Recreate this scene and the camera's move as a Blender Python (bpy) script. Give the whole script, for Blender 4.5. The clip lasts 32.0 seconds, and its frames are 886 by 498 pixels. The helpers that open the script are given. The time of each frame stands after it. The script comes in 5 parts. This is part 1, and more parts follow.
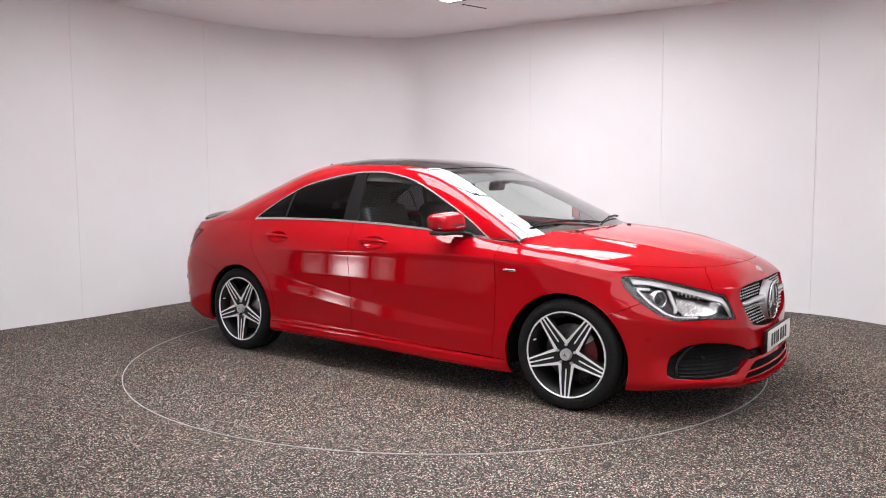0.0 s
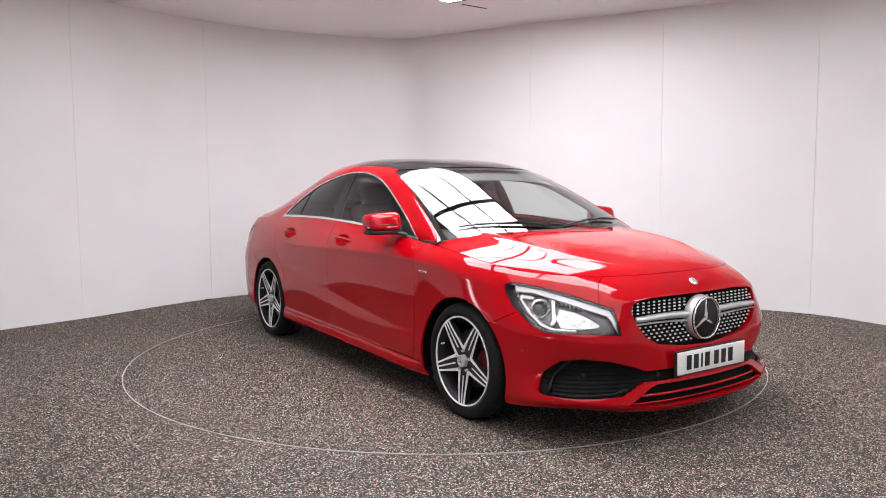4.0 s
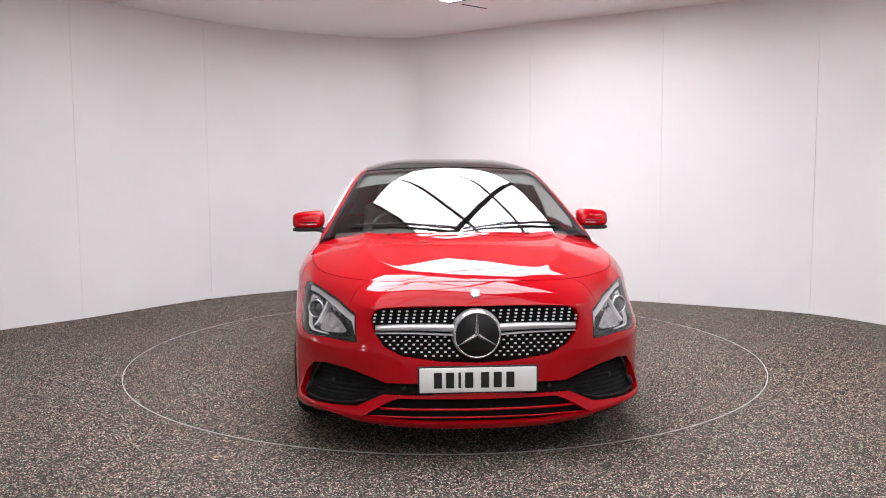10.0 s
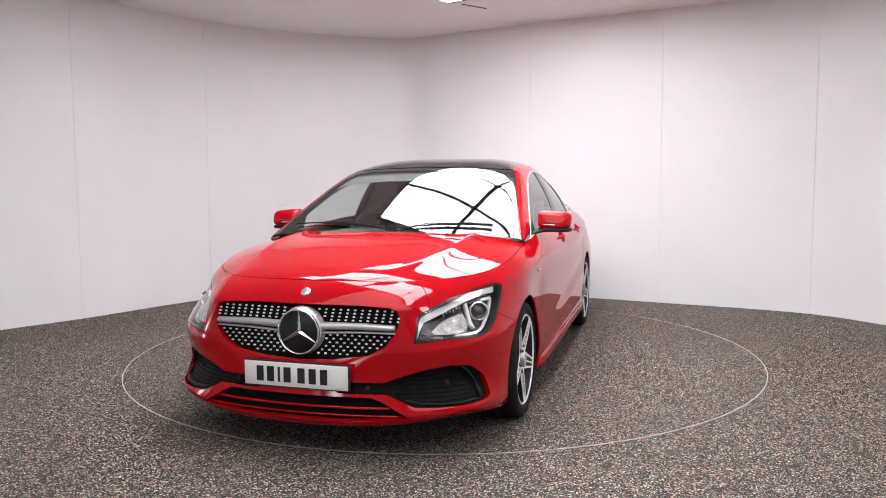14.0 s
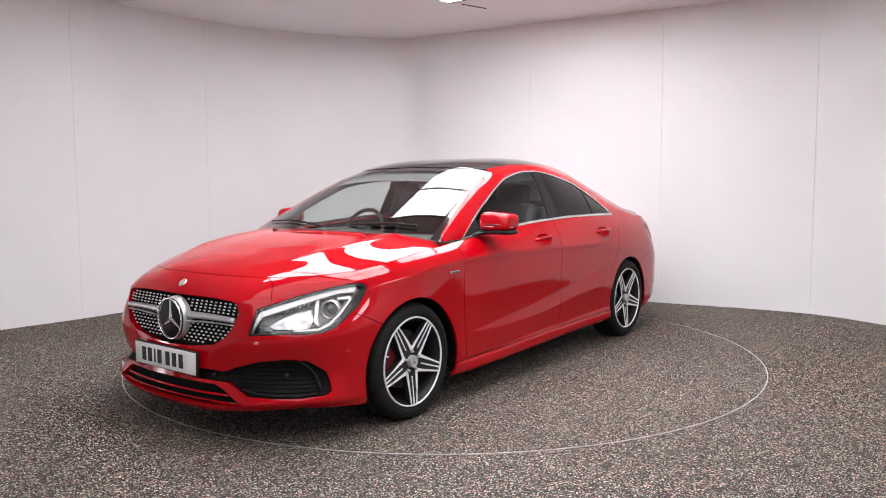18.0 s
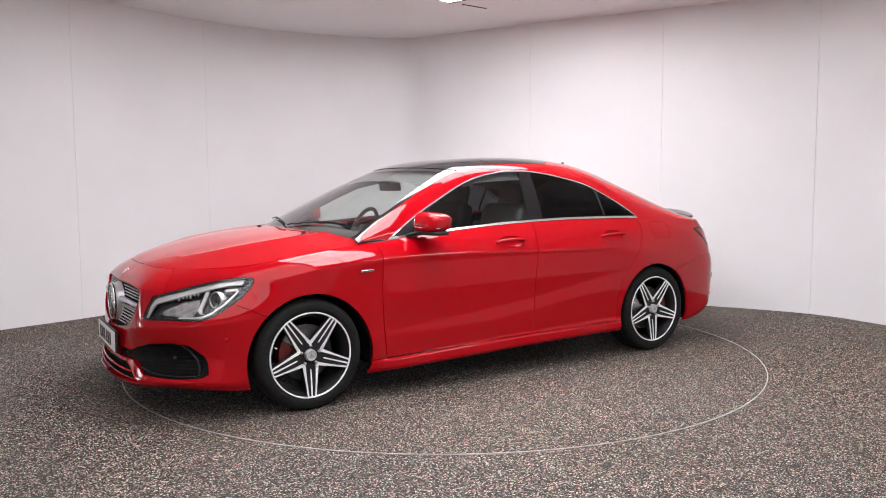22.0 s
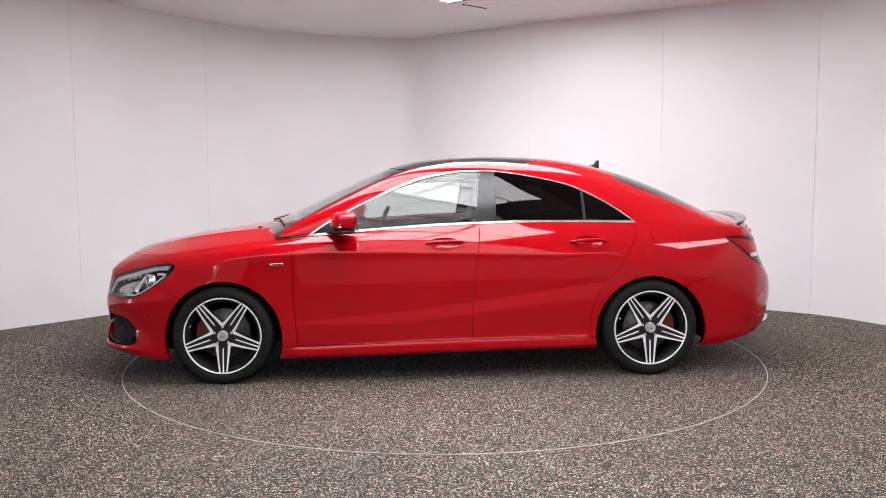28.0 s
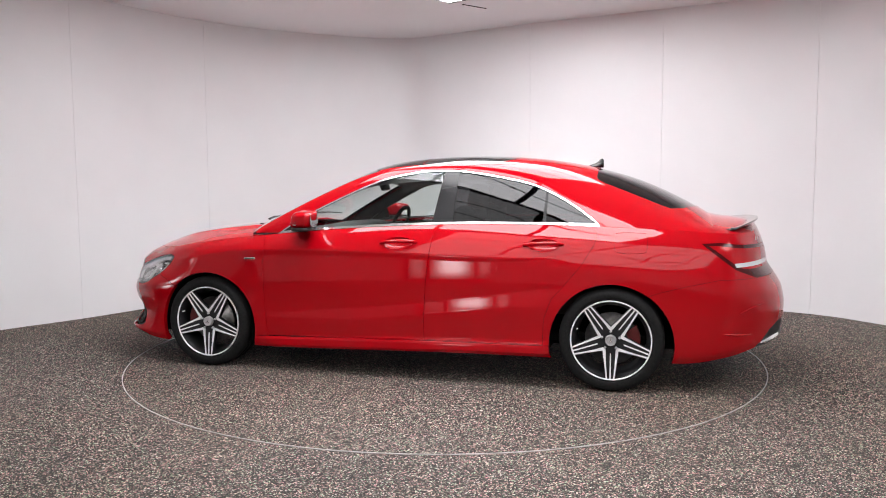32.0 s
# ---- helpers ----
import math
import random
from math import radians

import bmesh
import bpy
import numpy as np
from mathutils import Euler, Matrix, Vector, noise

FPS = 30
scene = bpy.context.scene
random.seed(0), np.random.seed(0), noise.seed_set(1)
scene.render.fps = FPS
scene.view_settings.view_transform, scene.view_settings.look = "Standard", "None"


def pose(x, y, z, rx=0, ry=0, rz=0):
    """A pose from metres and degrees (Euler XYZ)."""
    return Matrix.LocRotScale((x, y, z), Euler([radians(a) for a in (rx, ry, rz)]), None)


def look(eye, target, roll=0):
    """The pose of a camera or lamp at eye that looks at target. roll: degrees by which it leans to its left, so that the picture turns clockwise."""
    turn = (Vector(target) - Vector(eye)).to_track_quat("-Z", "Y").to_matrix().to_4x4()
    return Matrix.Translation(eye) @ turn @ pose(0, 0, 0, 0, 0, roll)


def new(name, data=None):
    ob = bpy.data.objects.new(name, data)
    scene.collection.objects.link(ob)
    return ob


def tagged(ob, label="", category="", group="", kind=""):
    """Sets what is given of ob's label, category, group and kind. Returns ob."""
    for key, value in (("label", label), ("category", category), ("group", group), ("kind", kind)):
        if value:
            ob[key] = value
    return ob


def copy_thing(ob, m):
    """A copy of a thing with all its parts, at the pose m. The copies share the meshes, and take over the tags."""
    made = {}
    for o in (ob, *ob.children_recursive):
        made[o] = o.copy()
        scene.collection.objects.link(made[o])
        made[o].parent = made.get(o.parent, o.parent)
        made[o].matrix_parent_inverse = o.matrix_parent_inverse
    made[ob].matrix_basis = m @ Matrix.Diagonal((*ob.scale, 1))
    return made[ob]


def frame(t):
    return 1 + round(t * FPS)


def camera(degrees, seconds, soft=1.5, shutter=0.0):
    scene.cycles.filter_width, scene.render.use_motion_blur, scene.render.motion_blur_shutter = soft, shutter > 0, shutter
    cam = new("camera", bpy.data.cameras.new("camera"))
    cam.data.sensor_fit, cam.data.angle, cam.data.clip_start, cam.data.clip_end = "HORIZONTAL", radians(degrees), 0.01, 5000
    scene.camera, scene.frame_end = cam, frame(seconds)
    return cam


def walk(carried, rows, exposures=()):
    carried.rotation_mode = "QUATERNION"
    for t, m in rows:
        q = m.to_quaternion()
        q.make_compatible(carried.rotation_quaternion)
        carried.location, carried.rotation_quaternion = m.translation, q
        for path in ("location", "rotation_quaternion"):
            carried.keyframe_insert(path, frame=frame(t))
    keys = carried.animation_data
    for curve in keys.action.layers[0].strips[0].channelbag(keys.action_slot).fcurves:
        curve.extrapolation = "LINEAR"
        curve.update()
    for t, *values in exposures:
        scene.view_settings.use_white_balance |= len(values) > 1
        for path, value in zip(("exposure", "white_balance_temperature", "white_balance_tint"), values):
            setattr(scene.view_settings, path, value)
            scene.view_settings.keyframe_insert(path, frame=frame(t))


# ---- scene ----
# The camera stands still on a tripod; the car turns on the turntable.
cam = camera(60.16, 32.0, soft=1.0)
EYE_POSE = look((0.0, -5.6353, 1.2439), (-0.0080, 0.0, 0.7521), roll=-0.32)
walk(cam, [(0.0, EYE_POSE), (32.0, EYE_POSE)])

# The turn of the table: seconds and degrees of the car's heading.
TURN = [(0, -35.80), (1.5, -43.14), (3, -50.67), (6, -66.11), (8, -76.34), (10, -86.60), (12, -96.83), (14, -107.11),
        (17, -122.21), (19, -132.36), (21, -142.43), (23, -152.21), (25, -161.87), (28, -176.20), (30, -185.94), (32, -195.70)]
CAR_OFFSET = (0.0847, 0.0091)

# ---- world and light ----
world = bpy.data.worlds.new("world")
scene.world = world
world.use_nodes = True
world.node_tree.nodes["Background"].inputs[0].default_value = (0.75, 0.75, 0.78, 1)
world.node_tree.nodes["Background"].inputs[1].default_value = 0.05
CEILING_Z = 2.95
LIGHT_STRENGTH = 13.6
FILL_BACK_STRENGTH = 2.3
FILL_SIDE_STRENGTH = 13.0
LIGHT_FAR_STRENGTH = 11.4
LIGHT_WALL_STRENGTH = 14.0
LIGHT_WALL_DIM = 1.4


# ---- materials ----
def material(name, colour=(0.5, 0.5, 0.5), rough=0.5, metal=0.0, coat=0.0, **more):
    m = bpy.data.materials.new(name)
    m.use_nodes = True
    b = m.node_tree.nodes["Principled BSDF"]
    b.inputs["Base Color"].default_value = (*colour, 1)
    b.inputs["Roughness"].default_value = rough
    b.inputs["Metallic"].default_value = metal
    b.inputs["Coat Weight"].default_value = coat
    b.inputs["Coat Roughness"].default_value = 0.02
    for key, value in more.items():
        b.inputs[key.replace("_", " ")].default_value = value
    return m


def nodes_of(m):
    return m.node_tree.nodes, m.node_tree.links, m.node_tree.nodes["Principled BSDF"]


def noise_colour(m, scale, stops, detail=3.0, bump=0.0, bump_scale=None, kind="noise", distance=0.01):
    """Colours a material by object-space noise through a ramp; a finer noise gives its relief."""
    n, l, b = nodes_of(m)
    tc = n.new("ShaderNodeTexCoord")
    if kind == "cells":
        tex = n.new("ShaderNodeTexVoronoi")
        tex.inputs["Scale"].default_value = scale
        out = n.new("ShaderNodeSeparateColor")
        l.new(tex.outputs["Color"], out.inputs[0])
        value = out.outputs[0]
    else:
        tex = n.new("ShaderNodeTexNoise")
        tex.inputs["Scale"].default_value, tex.inputs["Detail"].default_value = scale, detail
        value = tex.outputs["Fac"]
    l.new(tc.outputs["Object"], tex.inputs["Vector"])
    ramp = n.new("ShaderNodeValToRGB")
    while len(ramp.color_ramp.elements) < len(stops):
        ramp.color_ramp.elements.new(0.5)
    for e, (p, c) in zip(ramp.color_ramp.elements, stops):
        e.position, e.color = p, (*c, 1)
    l.new(value, ramp.inputs[0])
    l.new(ramp.outputs[0], b.inputs["Base Color"])
    if bump:
        t2 = n.new("ShaderNodeTexNoise")
        t2.inputs["Scale"].default_value, t2.inputs["Detail"].default_value = bump_scale or scale * 3, 4
        l.new(tc.outputs["Object"], t2.inputs["Vector"])
        bp = n.new("ShaderNodeBump")
        bp.inputs["Strength"].default_value, bp.inputs["Distance"].default_value = bump, distance
        l.new(t2.outputs["Fac"], bp.inputs["Height"])
        l.new(bp.outputs[0], b.inputs["Normal"])
    return m


PAINT = material("red_paint", (0.41, 0.0012, 0.006), 0.45, 0.0, 1.0, Specular_IOR_Level=0.0, Coat_IOR=1.43)
GLASS_DARK = material("tinted_glass", (0.012, 0.013, 0.014), 0.02, 0, 0)
CHROME = material("chrome", (0.82, 0.82, 0.83), 0.16, 0.85)
SILVER = material("silver", (0.60, 0.60, 0.62), 0.32, 0.6)
ALLOY = material("machined_alloy", (0.90, 0.90, 0.91), 0.34, 0.12)
PIN = material("bright_pin", (0.88, 0.88, 0.88), 0.3, 0.0, 0.5)
BLACK_GLOSS = material("gloss_black", (0.01, 0.01, 0.011), 0.08, 0, 0.5)
BLACK = material("black_plastic", (0.014, 0.014, 0.015), 0.5, Specular_IOR_Level=0.3)
DARK = material("dark_void", (0.006, 0.006, 0.006), 0.8, Specular_IOR_Level=0.1)
RUBBER = noise_colour(material("tyre_rubber", (0.012, 0.012, 0.012), 0.75, Specular_IOR_Level=0.22), 60, [(0.3, (0.008, 0.008, 0.008)), (0.7, (0.014, 0.014, 0.014))])
WALL = noise_colour(material("white_wall_panel", (0.8, 0.79, 0.8), 0.35), 1.3, [(0.3, (0.82, 0.818, 0.83)), (0.7, (0.86, 0.858, 0.868))], bump=0.03, bump_scale=60, distance=0.002)
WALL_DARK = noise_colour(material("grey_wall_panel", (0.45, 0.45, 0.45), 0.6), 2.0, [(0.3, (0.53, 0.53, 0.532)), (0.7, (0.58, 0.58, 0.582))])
CEIL = material("white_ceiling", (0.92, 0.915, 0.925), 0.6)


def granules(name):
    """Rubber granules: dark grains with grey, brown and pale flecks, in cells of about a centimetre."""
    m = material(name, rough=0.8)
    n, l, b = nodes_of(m)
    tc, vor, sep = n.new("ShaderNodeTexCoord"), n.new("ShaderNodeTexVoronoi"), n.new("ShaderNodeSeparateColor")
    vor.inputs["Scale"].default_value = 182
    l.new(tc.outputs["Object"], vor.inputs["Vector"]), l.new(vor.outputs["Color"], sep.inputs[0])
    grey, tint, mul = n.new("ShaderNodeValToRGB"), n.new("ShaderNodeValToRGB"), n.new("ShaderNodeMix")
    for ramp, stops in ((grey, GRAIN_STOPS), (tint, [(0.0, (1.0, 0.80, 0.62)), (0.28, (1.0, 0.48, 0.55)), (0.45, (1.0, 0.87, 0.76)), (0.62, (0.58, 1.0, 0.66)), (0.78, (1.0, 0.90, 0.82)), (1.0, (1.0, 0.96, 0.94))])):
        while len(ramp.color_ramp.elements) < len(stops):
            ramp.color_ramp.elements.new(0.5)
        for e, (p, c) in zip(ramp.color_ramp.elements, stops):
            e.position, e.color = p, (*c, 1)
    mul.data_type, mul.blend_type = "RGBA", "MULTIPLY"
    mul.inputs[0].default_value = 1
    l.new(sep.outputs[0], grey.inputs[0]), l.new(sep.outputs[1], tint.inputs[0])
    l.new(grey.outputs[0], mul.inputs[6]), l.new(tint.outputs[0], mul.inputs[7])
    # wide, soft stains
    wide, soft, mul2 = n.new("ShaderNodeTexNoise"), n.new("ShaderNodeMapRange"), n.new("ShaderNodeMix")
    wide.inputs["Scale"].default_value = 0.9
    soft.inputs[3].default_value, soft.inputs[4].default_value = 0.8, 1.15
    mul2.data_type, mul2.blend_type = "RGBA", "MULTIPLY"
    mul2.inputs[0].default_value = 1
    l.new(tc.outputs["Object"], wide.inputs["Vector"]), l.new(wide.outputs["Fac"], soft.inputs[0])
    l.new(mul.outputs[2], mul2.inputs[6]), l.new(soft.outputs[0], mul2.inputs[7])
    # brown granules gather in broad patches
    patch, warm, mul3 = n.new("ShaderNodeTexNoise"), n.new("ShaderNodeValToRGB"), n.new("ShaderNodeMix")
    patch.inputs["Scale"].default_value, patch.inputs["Detail"].default_value = 0.55, 4
    warm.color_ramp.elements[0].position, warm.color_ramp.elements[0].color = 0.40, (1.0, 0.99, 0.98, 1)
    warm.color_ramp.elements[1].position, warm.color_ramp.elements[1].color = 0.66, (1.02, 0.95, 0.86, 1)
    mul3.data_type, mul3.blend_type = "RGBA", "MULTIPLY"
    mul3.inputs[0].default_value = 1
    l.new(tc.outputs["Object"], patch.inputs["Vector"]), l.new(patch.outputs["Fac"], warm.inputs[0])
    l.new(mul2.outputs[2], mul3.inputs[6]), l.new(warm.outputs[0], mul3.inputs[7])
    l.new(mul3.outputs[2], b.inputs["Base Color"])
    bp = n.new("ShaderNodeBump")
    bp.inputs["Strength"].default_value, bp.inputs["Distance"].default_value = 0.5, 0.004
    l.new(vor.outputs["Distance"], bp.inputs["Height"])
    bp.invert = True
    l.new(bp.outputs[0], b.inputs["Normal"])
    return m


GRAIN_STOPS = [(0.0, (0.0036, 0.0034, 0.0032)), (0.50, (0.016, 0.015, 0.0142)), (0.72, (0.115, 0.109, 0.105)), (0.88, (0.33, 0.316, 0.309)), (1.0, (0.78, 0.752, 0.738))]
FLOOR = granules("speckled_floor")
LIGHT = material("light_diffuser", (0.9, 0.9, 0.9), 0.4, Emission_Color=(0.985, 0.972, 1.006, 1), Emission_Strength=LIGHT_STRENGTH)
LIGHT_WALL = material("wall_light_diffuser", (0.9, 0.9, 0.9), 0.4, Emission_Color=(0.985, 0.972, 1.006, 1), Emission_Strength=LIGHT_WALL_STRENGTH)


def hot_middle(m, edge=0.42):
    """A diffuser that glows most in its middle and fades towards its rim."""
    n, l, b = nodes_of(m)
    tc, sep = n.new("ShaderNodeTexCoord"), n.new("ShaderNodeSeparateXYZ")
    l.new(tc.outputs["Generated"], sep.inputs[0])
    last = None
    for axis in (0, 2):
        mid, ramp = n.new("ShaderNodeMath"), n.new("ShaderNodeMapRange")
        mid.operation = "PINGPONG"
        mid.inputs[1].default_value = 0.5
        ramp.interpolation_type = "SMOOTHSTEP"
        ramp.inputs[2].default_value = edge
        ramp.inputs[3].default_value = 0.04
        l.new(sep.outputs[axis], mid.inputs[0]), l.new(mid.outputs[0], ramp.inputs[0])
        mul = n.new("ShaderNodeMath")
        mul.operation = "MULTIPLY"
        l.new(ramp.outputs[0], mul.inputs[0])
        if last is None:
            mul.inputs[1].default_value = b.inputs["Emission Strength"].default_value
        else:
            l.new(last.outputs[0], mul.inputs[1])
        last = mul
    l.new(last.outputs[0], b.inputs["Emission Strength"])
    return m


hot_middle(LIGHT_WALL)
# glow of the added fill light over the camera
FILL_BACK = material("back_fill_glow", (0.9, 0.9, 0.9), 0.4, Emission_Color=(0.985, 0.972, 1.006, 1), Emission_Strength=FILL_BACK_STRENGTH)
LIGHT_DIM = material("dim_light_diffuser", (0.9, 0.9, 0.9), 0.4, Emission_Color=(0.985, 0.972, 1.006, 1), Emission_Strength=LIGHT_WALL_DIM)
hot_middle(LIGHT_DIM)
# glow of the added fill light on the right
FILL_SIDE = material("side_fill_glow", (0.9, 0.9, 0.9), 0.4, Emission_Color=(0.985, 0.972, 1.006, 1), Emission_Strength=FILL_SIDE_STRENGTH)
LIGHT_FAR = material("far_light_diffuser", (0.9, 0.9, 0.9), 0.4, Emission_Color=(0.985, 0.972, 1.006, 1), Emission_Strength=LIGHT_FAR_STRENGTH)


# ---- mesh helpers ----
def obj(name, bm, mat, parent=None, smooth=True, label=""):
    me = bpy.data.meshes.new(name)
    bm.normal_update()
    for f in bm.faces:
        f.smooth = smooth
    bm.to_mesh(me)
    bm.free()
    for m in (mat if isinstance(mat, (list, tuple)) else [mat]):
        me.materials.append(m)
    ob = new(name, me)
    ob.parent = parent
    return tagged(ob, label)


def part(name, bm, mat, parent, label="", smooth=True):
    return obj(name, bm, mat, parent, smooth, label)


def box_bm(cx, cy, cz, sx, sy, sz, bevel=0.0, segments=2, bm=None, m=None):
    bm = bm or bmesh.new()
    mm = (m or Matrix()) @ Matrix.Translation((cx, cy, cz)) @ Matrix.Diagonal((sx, sy, sz, 1))
    r = bmesh.ops.create_cube(bm, size=1, matrix=mm)
    if bevel:
        es = list({e for v in r["verts"] for e in v.link_edges})
        bmesh.ops.bevel(bm, geom=es, offset=bevel, segments=segments, affect="EDGES", profile=0.5)
    return bm


def prism_bm(poly, lo, hi, plane="xy", bm=None):
    """A closed prism over a polygon; plane names the polygon's two axes."""
    bm = bm or bmesh.new()
    def at(a, b, c):
        return {"xy": (a, b, c), "xz": (a, c, b), "yz": (c, a, b)}[plane]
    bot = [bm.verts.new(at(a, b, lo)) for a, b in poly]
    top = [bm.verts.new(at(a, b, hi)) for a, b in poly]
    n = len(poly)
    bm.faces.new(bot[::-1]), bm.faces.new(top)
    for i in range(n):
        bm.faces.new((bot[i], bot[(i + 1) % n], top[(i + 1) % n], top[i]))
    bmesh.ops.recalc_face_normals(bm, faces=bm.faces)
    return bm


def lathe_bm(profile, segments=64, bm=None, axis="y"):
    """Turns (radius, offset) pairs round the y axis (offset along y)."""
    bm = bm or bmesh.new()
    rings = []
    for r, o in profile:
        rings.append([bm.verts.new((r * math.cos(a), o, r * math.sin(a))) for a in [2 * math.pi * i / segments for i in range(segments)]])
    for p, q in zip(rings, rings[1:]):
        for i in range(segments):
            j = (i + 1) % segments
            bm.faces.new((p[i], p[j], q[j], q[i]))
    return bm


def pchip(knots, values):
    """A smooth monotone curve through rows of values."""
    k, v = np.asarray(knots, float), np.asarray(values, float)
    if v.ndim == 1:
        v = v[:, None]
    h, d = np.diff(k)[:, None], np.diff(v, axis=0) / np.diff(k)[:, None]
    m = np.zeros_like(v)
    w1, w2 = 2 * h[1:] + h[:-1], h[1:] + 2 * h[:-1]
    ok = d[:-1] * d[1:] > 0
    with np.errstate(divide="ignore", invalid="ignore"):
        m[1:-1] = np.where(ok, (w1 + w2) / (w1 / d[:-1] + w2 / d[1:]), 0)
    m[0], m[-1] = d[0], d[-1]

    def f(t):
        t = np.atleast_1d(np.asarray(t, float))
        i = np.clip(np.searchsorted(k, t, side="right") - 1, 0, len(k) - 2)
        hh = (k[i + 1] - k[i])[:, None]
        s = ((t - k[i])[:, None]) / hh
        return (2 * s**3 - 3 * s**2 + 1) * v[i] + (s**3 - 2 * s**2 + s) * hh * m[i] + (3 * s**2 - 2 * s**3) * v[i + 1] + (s**3 - s**2) * hh * m[i + 1]
    return f


def smooth_axis(g, axis, passes, first=False, last=False):
    """Evens a grid of points along one axis; first or last say that the end lies on the car's mirror plane (y = 0)."""
    g = np.moveaxis(g, axis, 0).copy()
    flip = np.array([1, -1, 1])
    for _ in range(passes):
        a = g.copy()
        g[1:-1] = 0.25 * a[:-2] + 0.5 * a[1:-1] + 0.25 * a[2:]
        if first:
            g[0] = 0.5 * a[0] + 0.25 * a[1] + 0.25 * a[1] * flip
        if last:
            g[-1] = 0.5 * a[-1] + 0.25 * a[-2] + 0.25 * a[-2] * flip
    return np.moveaxis(g, 0, axis)


def grid_bm(g):
    """A sheet over a grid of points [rows, columns, 3], with its smooth normals kept in a layer."""
    du, dv = np.gradient(g, axis=0), np.gradient(g, axis=1)
    nn = np.cross(dv, du)
    nn /= np.linalg.norm(nn, axis=2, keepdims=True) + 1e-12
    bm = bmesh.new()
    lay = bm.verts.layers.float_vector.new("n")
    vs = [[bm.verts.new(g[i, j]) for j in range(g.shape[1])] for i in range(g.shape[0])]
    for i in range(g.shape[0]):
        for j in range(g.shape[1]):
            vs[i][j][lay] = nn[i, j]
    for i in range(g.shape[0] - 1):
        for j in range(g.shape[1] - 1):
            q = [vs[i][j], vs[i][j + 1], vs[i + 1][j + 1], vs[i + 1][j]]
            try:
                bm.faces.new(q)
            except ValueError:
                pass
    return bm


AXES = {"xz": (0, 2, Vector((0, 1, 0))), "yz": (1, 2, Vector((1, 0, 0))), "xy": (0, 1, Vector((0, 0, 1)))}


def inside(poly, a, b):
    hit = False
    for (x0, y0), (x1, y1) in zip(poly, poly[1:] + poly[:1]):
        if (y0 > b) != (y1 > b) and a < x0 + (b - y0) * (x1 - x0) / (y1 - y0):
            hit = not hit
    return hit


def cookie(bm, poly, plane, where=None):
    """Cuts a polygon, seen along one axis, out of a sheet. Returns what was cut out, as a sheet of its own."""
    a, b, way = AXES[plane]
    poly = [tuple(p) for p in poly]
    box = [f(p[i] for p in poly) + d for i in (0, 1) for f, d in ((min, -1e-3), (max, 1e-3))]

    def span(f):
        ca, cb = [v.co[a] for v in f.verts], [v.co[b] for v in f.verts]
        return min(ca), max(ca), min(cb), max(cb)

    near = {}
    for f in bm.faces:
        s = span(f)
        if s[1] >= box[0] and s[0] <= box[1] and s[3] >= box[2] and s[2] <= box[3] and (where is None or where(f.calc_center_median())):
            near[f] = s
    for p, q in zip(poly, poly[1:] + poly[:1]):
        lo = (min(p[0], q[0]) - 1e-3, min(p[1], q[1]) - 1e-3)
        hi = (max(p[0], q[0]) + 1e-3, max(p[1], q[1]) + 1e-3)
        fs = [f for f, s in near.items() if s[1] >= lo[0] and s[0] <= hi[0] and s[3] >= lo[1] and s[2] <= hi[1]]
        if not fs:
            continue
        d, co = Vector((0, 0, 0)), Vector((0, 0, 0))
        d[a], d[b] = q[0] - p[0], q[1] - p[1]
        co[a], co[b] = p
        for f in fs:
            near.pop(f)
        geom = fs + list({e for f in fs for e in f.edges}) + list({v for f in fs for v in f.verts})
        made = bmesh.ops.bisect_plane(bm, geom=geom, plane_co=co, plane_no=d.cross(way).normalized(), dist=1e-5)
        for f in made["geom"]:
            if isinstance(f, bmesh.types.BMFace):
                near[f] = span(f)
    gone = []
    for f in near:
        c = f.calc_center_median()
        if inside(poly, c[a], c[b]) and (where is None or where(c)):
            gone.append(f)
    out = bm.copy()
    mark = {f.index for f in gone} if bm.faces.index_update() is None else set()
    out.faces.ensure_lookup_table()
    bmesh.ops.delete(out, geom=[f for i, f in enumerate(out.faces) if i not in mark], context="FACES")
    bmesh.ops.delete(bm, geom=gone, context="FACES")
    return out


